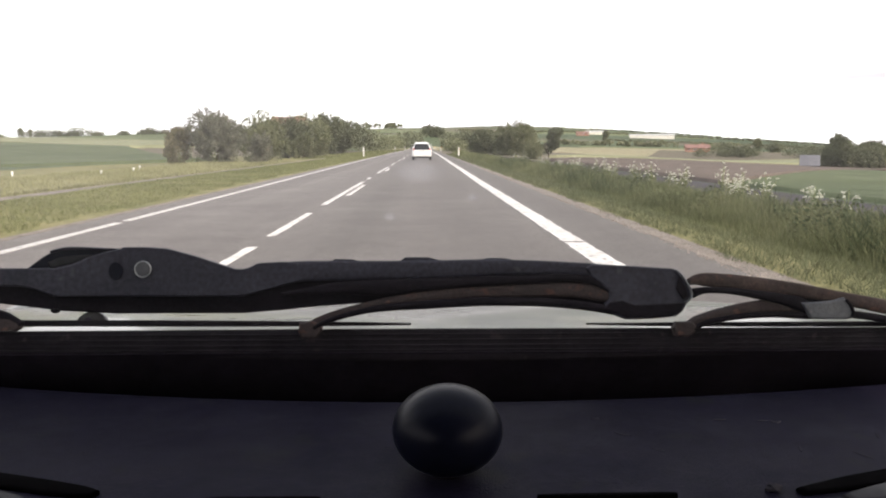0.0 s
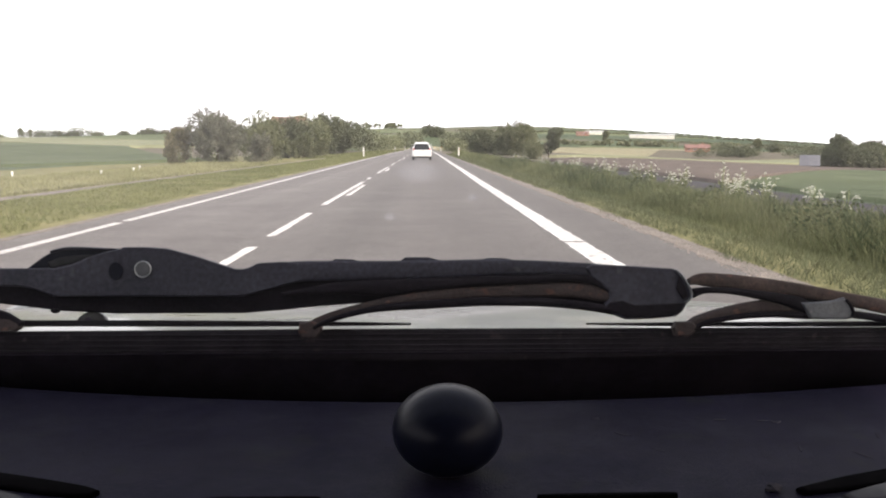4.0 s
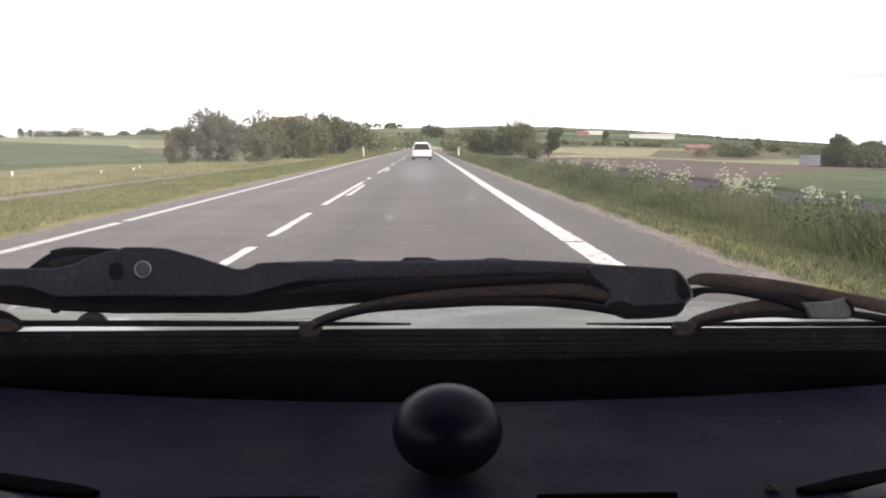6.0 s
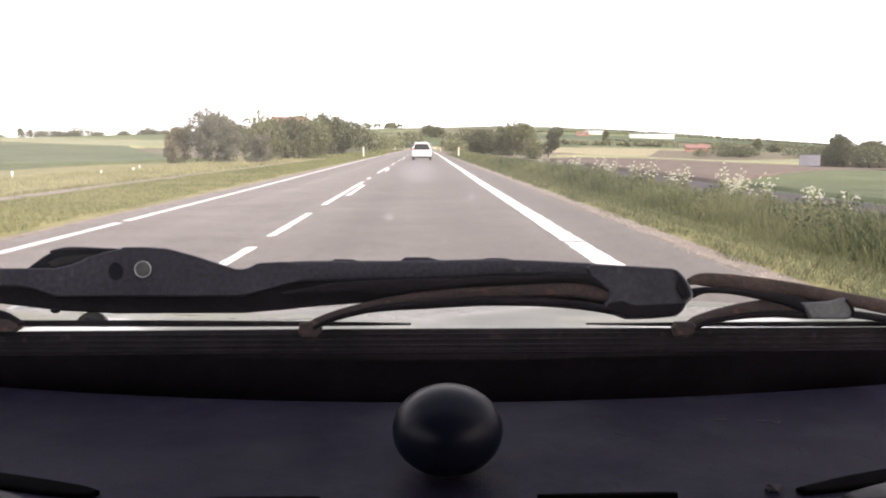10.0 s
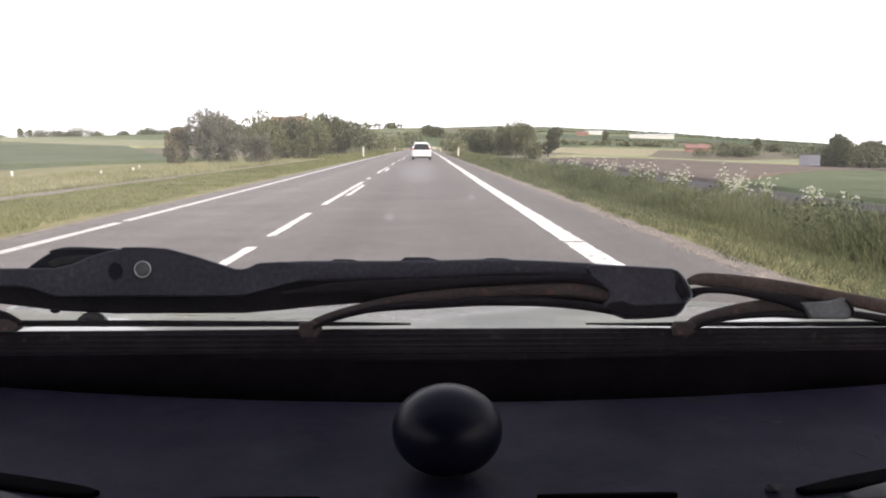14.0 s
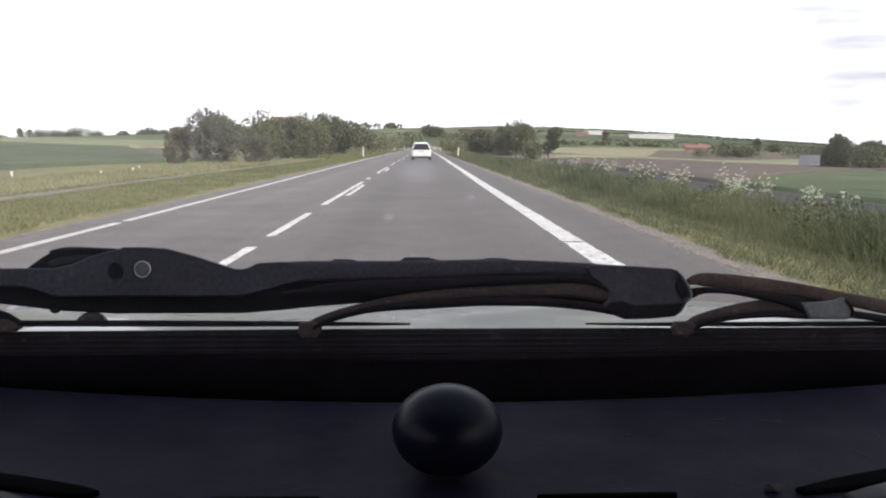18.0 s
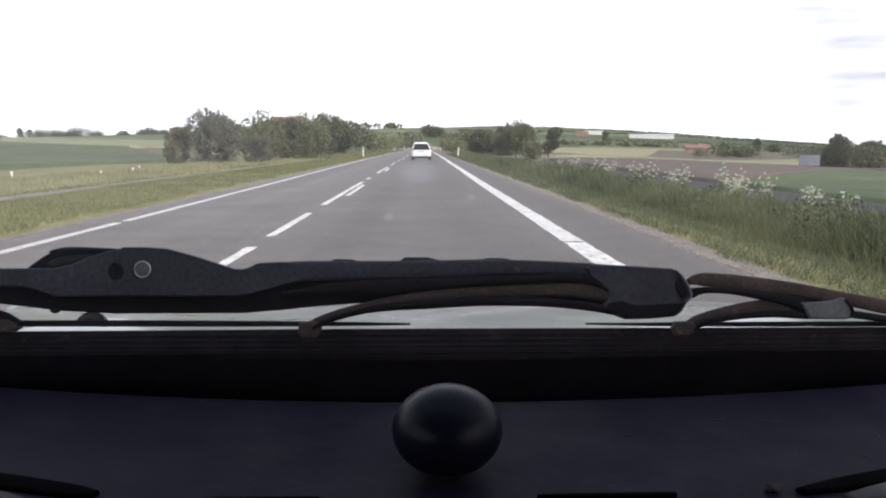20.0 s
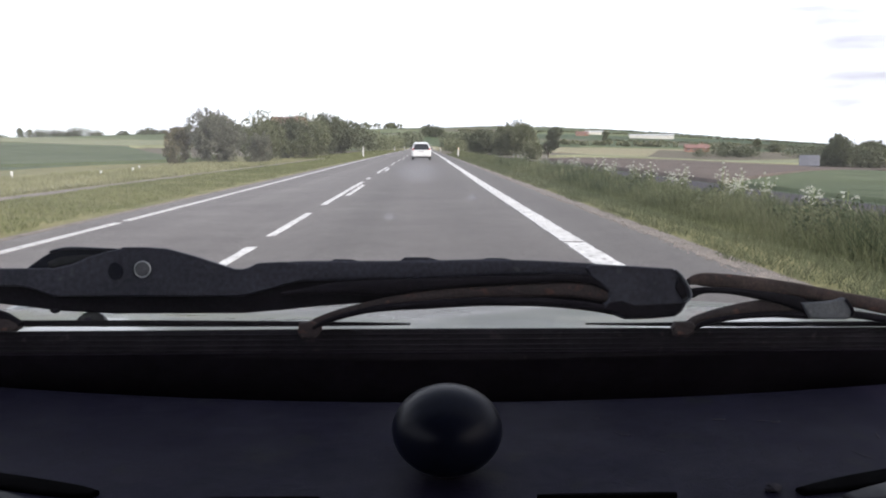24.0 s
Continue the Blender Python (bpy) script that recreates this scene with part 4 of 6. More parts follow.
# unseen seats, added to keep the rear side windows out of the ball's reflection
for s in (-0.36, 0.36):
    part("seat_back", smooth(box(s - 0.23, s + 0.23, -0.72, -0.58, 0.40, 1.08, 0.05, 3)), SEAT, own_car, "unseen dark seat back, added to block window light from behind")
    part("headrest", smooth(box(s - 0.13, s + 0.13, -0.72, -0.62, 1.10, 1.30, 0.04, 3)), SEAT, own_car, "unseen dark headrest, added to block window light from behind")
    part("seat_cushion", smooth(box(s - 0.24, s + 0.24, -0.60, -0.12, 0.36, 0.50, 0.05, 3)), SEAT, own_car)
part("floor_pan", box(-0.72, 0.72, -1.92, 0.9, 0.22, 0.27), DASH_BLACK, own_car)
part("bumper", box(-0.72, 0.72, 1.72, 1.82, 0.30, 0.66, 0.03), SILVER, own_car)

# the black ball on the dashboard
ball = bmesh.new()
bmesh.ops.create_uvsphere(ball, u_segments=40, v_segments=24, radius=1, matrix=Matrix.Diagonal((0.0284, 0.0284, 0.0232, 1)))
knob = thing("phone_mount", "glossy black rubber ball mount standing on the dashboard", "phone mount", at=pose(0.0119, 0.4105, 1.0053))
part("ball", smooth(ball), KNOB, knob)
part("base_disc", tube([(0, 0, -0.0236, 0.009), (0, 0, -0.0225, 0.009), (0, 0, -0.018, 0.006)], 24), WIPER_DARK, knob, "matt black foot")

# ---- wipers, lying on the glass ----
ON_GLASS = pose(0, 0.60, 1.0153, -9, 0, 0)  # the wipers lean out from the foot of the glass
wiper = thing("windscreen_wiper", "dark grey wiper arm with a rusty blade frame on the windscreen", "wiper", at=ON_GLASS, group="wipers")
arm = part("arm_plate", plate([(-0.4175, 0.0463), (-0.2867, 0.0463), (-0.2703, 0.0462), (-0.2579, 0.0491), (-0.2456, 0.0545), (-0.2333, 0.0582), (-0.2234, 0.0602), (-0.2205, 0.0617), (-0.2044, 0.0616), (-0.1887, 0.0605), (-0.1671, 0.0546), (-0.1442, 0.0470), (-0.1388, 0.0453), (-0.1338, 0.0451), (-0.1293, 0.0462), (-0.1226, 0.0495), (-0.1047, 0.0505), (-0.0630, 0.0476), (-0.0797, 0.0401), (-0.0963, 0.0348), (-0.1171, 0.0294), (-0.1337, 0.0249), (-0.2700, 0.0255), (-0.2865, 0.0313), (-0.2947, 0.0330), (-0.4172, 0.0339)], -0.003, 0.003, 0.0014, 3), WIPER_GREY, wiper)
# the shade beneath the arm is put into this plate's dark colour
part("arm_lip", plate([(-0.4173, 0.0364), (-0.2948, 0.0351), (-0.2865, 0.0334), (-0.2700, 0.0275), (-0.1337, 0.0270), (-0.1171, 0.0315), (-0.0964, 0.0360), (-0.0630, 0.0376), (-0.0212, 0.0387), (0.0418, 0.0405), (0.1051, 0.0411), (0.1263, 0.0394), (0.1432, 0.0343), (0.1473, 0.0258), (0.1345, 0.0154), (0.1050, 0.0209), (0.0628, 0.0228), (0.0207, 0.0217), (-0.0212, 0.0181), (-0.0400, 0.0199), (-0.0797, 0.0172), (-0.1046, 0.0148), (-0.1337, 0.0124), (-0.2287, 0.0126), (-0.2699, 0.0149), (-0.2863, 0.0172), (-0.4172, 0.0323)], 0.0035, 0.0095, 0.0012, 2), WIPER_DARK, wiper, "dark underside of the arm, its shade put into the colour")
part("arm", strap([(-0.1296, 0.0411, 0.0054), (-0.1047, 0.0427, 0.0074), (-0.0797, 0.0435, 0.0076), (-0.0463, 0.0438, 0.0072), (0.0040, 0.0444, 0.0068), (0.0461, 0.0456, 0.0062), (0.0967, 0.0454, 0.0049), (0.1305, 0.0432, 0.0049), (0.1517, 0.0410, 0.0054)], 0.0030, 0.5), WIPER_GREY, wiper)
part("lug", plate([(-0.0739, 0.0476), (-0.0705, 0.0501), (-0.0663, 0.0524), (-0.0530, 0.0522), (-0.0454, 0.0501), (-0.0421, 0.0475)], 0.0002, 0.0040, 0.0008), WIPER_GREY, wiper)
part("lug", plate([(-0.0211, 0.0475), (-0.0186, 0.0504), (-0.0136, 0.0537), (0.0032, 0.0535), (0.0141, 0.0507), (0.0175, 0.0473)], 0.0002, 0.0040, 0.0008), WIPER_GREY, wiper)
part("lug", plate([(0.0377, 0.0473), (0.0410, 0.0506), (0.0470, 0.0529), (0.0604, 0.0527), (0.0714, 0.0501), (0.0756, 0.0471)], 0.0002, 0.0040, 0.0008), WIPER_GREY, wiper)
part("drip_nub", strap([(-0.2744, 0.0155, 0.0012), (-0.2719, 0.0143, 0.0014), (-0.2695, 0.0155, 0.0012)], 0.003, lift=0.004), WIPER_DARK, wiper)
part("blade_frame", strap([(-0.0871, 0.0009, 0.0029), (-0.0788, 0.0063, 0.0029), (-0.0671, 0.0108, 0.0029), (-0.0546, 0.0145, 0.0029), (-0.0379, 0.0182, 0.0033), (-0.0212, 0.0214, 0.0037), (0.0040, 0.0249, 0.0044), (0.0334, 0.0273, 0.0048), (0.0628, 0.0285, 0.0051), (0.0966, 0.0290, 0.0053), (0.1219, 0.0276, 0.0058), (0.1409, 0.0229, 0.0049), (0.1515, 0.0174, 0.0037)], 0.003, 0.6, lift=0.0005), RUST, wiper, "rust-brown steel blade frame")
part("frame_edge", strap([(-0.0813, 0.0013, 0.0016), (-0.0713, 0.0067, 0.0019), (-0.0546, 0.0116, 0.0021), (-0.0379, 0.0151, 0.0025), (-0.0212, 0.0169, 0.0029), (0.0039, 0.0185, 0.0033), (0.0417, 0.0204, 0.0033), (0.0796, 0.0200, 0.0033), (0.1092, 0.0180, 0.0033), (0.1345, 0.0145, 0.0033), (0.1514, 0.0106, 0.0033)], 0.0038, 0.6, lift=-0.001), WIPER_DARK, wiper, "dark lower band of the frame")
# dark bar painted in for the shadow between arm and blade frame
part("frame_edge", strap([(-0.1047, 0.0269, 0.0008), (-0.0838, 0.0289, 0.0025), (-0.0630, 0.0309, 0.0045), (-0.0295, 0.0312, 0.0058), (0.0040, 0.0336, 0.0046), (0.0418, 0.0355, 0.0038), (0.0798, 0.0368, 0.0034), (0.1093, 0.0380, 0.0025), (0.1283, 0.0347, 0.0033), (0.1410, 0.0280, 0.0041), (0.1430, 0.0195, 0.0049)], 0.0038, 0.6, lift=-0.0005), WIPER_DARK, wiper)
clip = part("clip", plate([(0.1240, 0.0478), (0.1560, 0.0465), (0.1858, 0.0444), (0.1896, 0.0425), (0.1946, 0.0366), (0.1988, 0.0281), (0.1991, 0.0222), (0.1948, 0.0180), (0.1913, 0.0121), (0.1866, 0.0088), (0.1683, 0.0072), (0.1497, 0.0067), (0.1415, 0.0098), (0.1318, 0.0140), (0.1338, 0.0180), (0.1374, 0.0228), (0.1368, 0.0275), (0.1310, 0.0330), (0.1240, 0.0385), (0.1195, 0.0450)], -0.0048, 0.004, 0.0018, 3), WIPER_GREY, wiper, "dark grey plastic joint")
part("clip_rim", strap([(0.1858, 0.0434, 0.0009), (0.1900, 0.0400, 0.0010), (0.1950, 0.0328, 0.0011), (0.1979, 0.0256, 0.0011), (0.1965, 0.0214, 0.0010), (0.1931, 0.0193, 0.0008)], 0.0015, 0.8, lift=-0.0052), CLIP, clip)
# thin dark plates on the face paint the joint's shaded underside and hollow
part("clip_underside", plate([(0.1464, 0.0208), (0.1557, 0.0174), (0.1922, 0.0189), (0.1896, 0.0126), (0.1858, 0.0101), (0.1683, 0.0085), (0.1505, 0.0081), (0.1429, 0.0112), (0.1330, 0.0146), (0.1372, 0.0196)], -0.0064, -0.0049, 0.0008), WIPER_DARK, clip)
part("clip_recess", plate([(0.1882, 0.0383), (0.1933, 0.0307), (0.1953, 0.0239), (0.1914, 0.0214), (0.1864, 0.0299)], -0.0060, -0.0049, 0.0006), WIPER_DARK, clip)
part("claw", plate([(-0.0917, 0.0055), (-0.0826, 0.0067), (-0.0755, 0.0046), (-0.0750, 0.0000), (-0.0796, -0.0058), (-0.0896, -0.0061), (-0.0925, -0.0015)], -0.004, 0.004, 0.0014), RUST, wiper, "rusty claw that grips the rubber")
part("claw", plate([(0.1874, 0.0050), (0.1989, 0.0050), (0.2026, 0.0016), (0.2013, -0.0031), (0.1953, -0.0068), (0.1860, -0.0055), (0.1848, 0.0004)], -0.004, 0.004, 0.0014), RUST, wiper, "rusty claw that grips the rubber")
part("blade_frame", strap([(0.1945, -0.0001, 0.0029), (0.2023, 0.0054, 0.0031), (0.2130, 0.0091, 0.0033), (0.2279, 0.0124, 0.0039), (0.2450, 0.0153, 0.0045), (0.2621, 0.0165, 0.0049), (0.2835, 0.0160, 0.0049)], 0.003, 0.6, lift=0.001), RUST, wiper, "rust-brown steel blade frame")
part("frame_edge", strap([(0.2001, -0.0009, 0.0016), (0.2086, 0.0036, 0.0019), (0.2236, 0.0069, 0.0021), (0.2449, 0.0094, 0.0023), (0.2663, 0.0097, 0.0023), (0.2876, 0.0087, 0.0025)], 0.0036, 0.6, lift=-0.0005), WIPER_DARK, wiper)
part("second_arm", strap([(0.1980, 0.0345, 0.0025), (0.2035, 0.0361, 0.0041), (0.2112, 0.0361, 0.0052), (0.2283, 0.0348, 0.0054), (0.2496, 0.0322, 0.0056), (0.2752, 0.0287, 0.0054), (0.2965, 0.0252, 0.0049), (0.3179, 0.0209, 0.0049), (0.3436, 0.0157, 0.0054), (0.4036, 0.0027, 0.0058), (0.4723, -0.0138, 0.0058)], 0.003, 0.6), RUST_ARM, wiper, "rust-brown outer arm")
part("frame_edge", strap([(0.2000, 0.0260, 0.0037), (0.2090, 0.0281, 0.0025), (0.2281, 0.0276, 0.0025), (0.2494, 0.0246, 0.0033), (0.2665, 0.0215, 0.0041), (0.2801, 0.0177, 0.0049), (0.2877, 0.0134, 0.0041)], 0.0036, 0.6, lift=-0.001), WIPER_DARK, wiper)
clip2 = part("clip", plate([(0.2797, 0.0189), (0.2921, 0.0191), (0.3050, 0.0205), (0.3119, 0.0226), (0.3153, 0.0209), (0.3187, 0.0162), (0.3207, 0.0111), (0.3189, 0.0073), (0.3142, 0.0061), (0.2868, 0.0066), (0.2834, 0.0126)], -0.006, 0.003, 0.0018, 3), CLIP, wiper, "pale grey plastic joint")
part("clip_rim", strap([(0.3132, 0.0209, 0.0012), (0.3165, 0.0167, 0.0012), (0.3186, 0.0116, 0.0012), (0.3176, 0.0082, 0.0010)], 0.0015, 0.8, lift=-0.0062), WIPER_DARK, clip2)
part("frame_edge", strap([(0.3177, 0.0099, 0.0029), (0.3305, 0.0085, 0.0029), (0.3476, 0.0055, 0.0029), (0.4034, -0.0050, 0.0033), (0.4722, -0.0189, 0.0033)], 0.0036, 0.6), WIPER_DARK, wiper)
# the slot's shade is a dark disc laid on the plate, not a hole
part("rivet_hole", disc(0.0050, -0.0038, -0.0031, 24), KNOB, arm, "dark round disc standing for the shade in a slot", at=pose(-0.2257, 0, 0.0440) @ Matrix.Diagonal((1.0, 1, 1.3, 1)))
part("rivet", disc(0.0056, -0.0052, -0.0030, 28, 0.0007), RIVET, arm, "worn bare steel rivet head", at=pose(-0.2055, 0, 0.0452))
part("rivet_ring", tube([(0.0058 * math.cos(a), -0.0046, 0.0058 * math.sin(a), 0.0005) for a in np.linspace(0, 2 * math.pi, 28)], 6), RIM, arm, at=pose(-0.2055, 0, 0.0452))

# dark plates fill the hinges; the first paints the hinge's shadow line
part("hinge_web", plate([(0.1100, 0.0436), (0.1369, 0.0425), (0.1480, 0.0330), (0.1475, 0.0240), (0.1360, 0.0285), (0.1241, 0.0345), (0.1100, 0.0370)], 0.0005, 0.0045, 0.0008), WIPER_DARK, wiper)
part("hinge_web", plate([(0.2660, 0.0280), (0.3051, 0.0235), (0.3070, 0.0140), (0.2856, 0.0125), (0.2740, 0.0180)], 0.0010, 0.0045, 0.0008), WIPER_DARK, wiper)

nozzle = thing("washer_nozzle", "small dark domed washer nozzle on the bonnet edge", "nozzle", at=ON_GLASS @ Matrix.Translation((-0.2484, 0.012, 0.0067)))
part("dome", strap([(-0.0100, -0.002, 0.002), (-0.006, 0.0005, 0.0042), (0, 0.0022, 0.0056), (0.006, 0.0012, 0.0045), (0.0115, -0.003, 0.002)], 0.004), NOZZLE, nozzle)
part("jet", disc(0.0022, -0.0055, -0.0035, 14), DASH_BLACK, nozzle, at=pose(-0.001, 0, 0.001))
second = thing("windscreen_wiper", "black end of the second wiper beside the bonnet", "wiper", at=ON_GLASS, group="wipers")
part("blade_end", strap([(-0.3926, 0.0198, 0.0049), (-0.3354, 0.0150, 0.0045), (-0.3108, 0.0116, 0.0041), (-0.3026, 0.0086, 0.0037), (-0.2944, 0.0049, 0.0021)], 0.003, 0.7), WIPER_DARK, second)
part("claw", plate([(-0.3190, 0.0104), (-0.3026, 0.0103), (-0.2956, 0.0069), (-0.2943, 0.0028), (-0.2984, 0.0004), (-0.3189, 0.0005)], -0.003, 0.004, 0.0014), RUST, second)
hood_cap = thing("wiper_cover", "glossy black plastic cap behind the wiper arm", "cap", at=ON_GLASS)
part("shell", plate([(-0.2949, 0.0459), (-0.2908, 0.0488), (-0.2835, 0.0542), (-0.2753, 0.0591), (-0.2655, 0.0614), (-0.2498, 0.0615), (-0.2271, 0.0602), (-0.2201, 0.0606), (-0.2200, 0.0440), (-0.2867, 0.0434)], 0.0045, 0.013, 0.002, 3), KNOB, hood_cap)
part("ridge", strap([(-0.2762, 0.0583, 0.0010), (-0.2655, 0.0608, 0.0011), (-0.2498, 0.0609, 0.0010), (-0.2267, 0.0598, 0.0009)], 0.0015, lift=0.0042), WIPER_GREY, hood_cap)
part("rib", strap([(-0.2769, 0.0483, 0.0025), (-0.2662, 0.0516, 0.0033), (-0.2456, 0.0545, 0.0016)], 0.001, lift=0.0040), TRIM_GREY, hood_cap)


# ---- the white car ahead ----
def hatchback(at):
    car = thing("hatchback", "small white hatchback driving ahead in the same lane", "car", at=at)
    # cross sections from tail to nose: y, half width, sill, shoulder, half roof width, roof
    rows = ((-1.70, 0.66, 0.36, 0.72, 0.60, 0.80), (-1.66, 0.74, 0.30, 0.86, 0.66, 0.95), (-1.58, 0.785, 0.27, 0.92, 0.63, 1.12), (-1.42, 0.80, 0.26, 0.94, 0.575, 1.36), (-1.25, 0.805, 0.25, 0.94, 0.56, 1.44),
            (-0.7, 0.81, 0.25, 0.93, 0.565, 1.465), (0.0, 0.81, 0.25, 0.92, 0.56, 1.46), (0.45, 0.81, 0.25, 0.91, 0.53, 1.36), (0.95, 0.80, 0.25, 0.90, 0.60, 1.00), (1.35, 0.77, 0.26, 0.80, 0.58, 0.88),
            (1.62, 0.68, 0.30, 0.66, 0.50, 0.74), (1.70, 0.55, 0.36, 0.58, 0.42, 0.62))
    rings = []
    for y, w, z0, z1, wr, z2 in rows:
        half = [(w * 0.90, z0), (w, z0 + 0.10), (w * 1.005, (z0 + z1) / 2), (w * 0.985, z1), (wr + (w - wr) * 0.35, z1 + (z2 - z1) * 0.6), (wr, z2 - 0.05), (wr * 0.86, z2 - 0.008), (wr * 0.45, z2)]
        rings.append([(a, y, b) for a, b in half] + [(-a, y, b) for a, b in reversed(half)])
    part("body", lofted(rings), CAR_WHITE, car, "white painted body")
    part("rear_window", plate([(-0.66, 0.90), (-0.56, 1.34), (-0.48, 1.39), (0.48, 1.39), (0.56, 1.34), (0.66, 0.90), (0.54, 0.84), (-0.54, 0.84)], -0.01, 0.02, 0.008), CAR_GLASS, car, "dark tinted rear window",
         at=Matrix.Translation((0, -1.685, 0)) @ Matrix.Translation((0, 0.0, 0.95)) @ Matrix.Rotation(-radians(27), 4, "X") @ Matrix.Translation((0, 0, -0.95)))
    for s in (-1, 1):
        part("tail_lamp", plate([(s * 0.60, 0.80), (s * 0.75, 0.86), (s * 0.745, 0.98), (s * 0.64, 0.97), (s * 0.58, 0.88)], -1.72, -1.60, 0.012), LAMP_RED, car, "red tail lamp")
        part("side_window", plate([(-1.15, 0.98), (-1.05, 1.28), (0.2, 1.33), (0.75, 1.0), (0.1, 0.96)], -0.012, 0.012, 0.006), CAR_GLASS, car,
             at=Matrix.Translation((s * 0.735, 0, 0)) @ Matrix.Rotation(math.pi / 2, 4, "Z") @ Matrix.Translation((0, 0, 1.1)) @ Matrix.Rotation(s * radians(24), 4, "X") @ Matrix.Translation((0, 0, -1.1)))
        mirror = part("door_mirror", box(-0.09, 0.09, -0.05, 0.06, -0.06, 0.07, 0.03, 3), CAR_WHITE, car, at=pose(s * 0.90, 0.62, 0.98))
        part("mirror_face", box(-0.07, 0.07, -0.056, -0.048, -0.045, 0.055), CAR_GLASS, mirror)
        for y in (-1.17, 1.17):
            wheel = part("wheel", disc(0.275, -0.085, 0.085, 26, 0.03), TYRE, car, at=Matrix.Translation((s * 0.70, y, 0.275)) @ Matrix.Rotation(math.pi / 2, 4, "Z"))
            part("rim", disc(0.17, -0.09, 0.09, 18, 0.01), RIM, wheel)
    part("bumper", box(-0.70, 0.70, -1.745, -1.60, 0.32, 0.62, 0.05, 3), CAR_WHITE, car)
    part("underside", box(-0.66, 0.66, -1.66, 1.6, 0.17, 0.30, 0.03), TYRE, car, "black underside and lower bumper")
    plate_ = part("number_plate", box(-0.26, 0.26, -1.758, -1.748, 0.64, 0.75, 0.004), PLATE, car, "white number plate with plain dark bars")
    for x in (-0.18, -0.09, 0.03, 0.12, 0.19):
        part("bar", box(x - 0.03, x + 0.03, -1.7605, -1.7575, 0.665, 0.725), CAR_GLASS, plate_)
    part("wiper", box(-0.02, 0.32, -1.73, -1.715, 0.955, 0.975, 0.004), TYRE, car)
    part("exhaust", tube([(-0.42, -1.70, 0.22, 0.03), (-0.42, -1.45, 0.22, 0.03)], 10), STEEL, car)
    return car


hatchback(pose(-0.17, 70.5, 0.0, 0, 0, 0.4))


# ---- posts and signs ----
def marker_post(at, amber=True):
    p = thing("marker_post", "white plastic roadside marker post with an amber reflector" if amber else "white plastic roadside marker post, weathered", "marker post", at=at, group="marker posts")
    bm = bmesh.new()
    w0, w1 = 0.065, 0.05
    rings = [[(-w * 1.0, -0.045, z0), (w * 1.0, -0.045, z1), (w * 0.6, 0.045, z1), (-w * 0.6, 0.045, z0)] for w, z0, z1 in ((w0, -0.2, -0.2), (w0, 0.5, 0.5), (w1 * 1.15, 0.95, 0.93), (w1, 1.03, 0.97))]
    bm.free()
    bm = lofted(rings)
    bmesh.ops.bevel(bm, geom=list(bm.edges), offset=0.006, segments=1, affect="EDGES")
    part("post", smooth(bm, False), POST_WHITE, p)
    part("reflector", box(-0.028, 0.028, -0.050, -0.044, 0.74, 0.90, 0.002), REFLECT if amber else SIGN_WHITE, p, "amber reflector" if amber else "white reflector")
    return p


BACK = -110 + PAST  # how far the stretch driven just before lies behind
amber_post, plain_post = marker_post(pose(3.9, 93.0, 0.02, 0, 1.5, 4)), marker_post(pose(-6.25, 87.0, 0.02, 0, -1, 0), False)
for x, y, lean in ((3.9, 190, 1), (3.9, 290, 0), (3.3, 84 + PAST, 1), (3.3, 160 + PAST, 0), (3.42, 31 + BACK, 1), (3.3, 96 + BACK, 0)):
    copy_thing(amber_post, pose(x, y, gz(x, y), 0, lean, 3))
for x, y, lean in ((-6.4, 187.0, -1), (-6.4, 287.0, 0), (-12.4, 93 + PAST, 1), (-6.4, 172 + PAST, 0), (-7.3, 36.5 + BACK, 2), (-7.4, 92 + BACK, 0), (-18.4, 86 + BACK, 0), (-16.6, 36 + BACK, 1)):
    copy_thing(plain_post, pose(x, y, 0.05 if -9 < x and y < PAST else gz(x, y), 0, lean, -2))

for x, y, tall in ((-17.9, 36.5, 0.20), (-14.7, 38.2, 0.17), (-14.9, 43.0, 0.18), (-15.6, 46.0, 0.22)):
    stake = thing("boundary_stake", "short white stake in pale grass at a field's edge", "stake", at=pose(x, y, gz(x, y) + 0.04, 0, 2, x * 9), group="boundary stakes")
    part("stake", smooth(box(-0.04, 0.04, -0.036, 0.036, -0.2, tall, 0.010), False), POST_WHITE, stake)
    part("cap", box(-0.045, 0.045, -0.04, 0.04, tall + 0.001, tall + 0.02, 0.006), SIGN_WHITE, stake)

# white bollards and a sign seen edge-on at the nose of the median
for x, y in ((-8.52, 22.3), (-8.30, 21.9)):
    bollard = thing("bollard", "tall white plastic bollard at the nose of the median", "bollard", at=pose(x, y + PAST, -0.02, 0, 0.6, 10), group="bollards")
    part("tube", tube([(0, 0, -0.1, 0.075), (0, 0, 0.1, 0.07), (0, 0, 1.36, 0.066), (0, 0, 1.42, 0.055), (0, 0, 1.44, 0.02)], 18), POST_WHITE, bollard)
    part("reflector", tube([(0, 0, 1.12, 0.0675), (0, 0, 1.26, 0.067)], 18), SIGN_WHITE, bollard)
pole_ = thing("edge_on_sign", "thin steel sign post with its sign seen edge-on", "road sign", at=pose(-8.02, 21.2 + PAST, 0.0, 0, -0.5, 111))
part("pole", tube([(0, 0, -0.3, 0.03), (0, 0, 2.42, 0.028)], 10), STEEL, pole_)
part("panel", box(-0.28, 0.28, -0.055, -0.04, 1.75, 2.35, 0.004), SIGN_BACK, pole_)


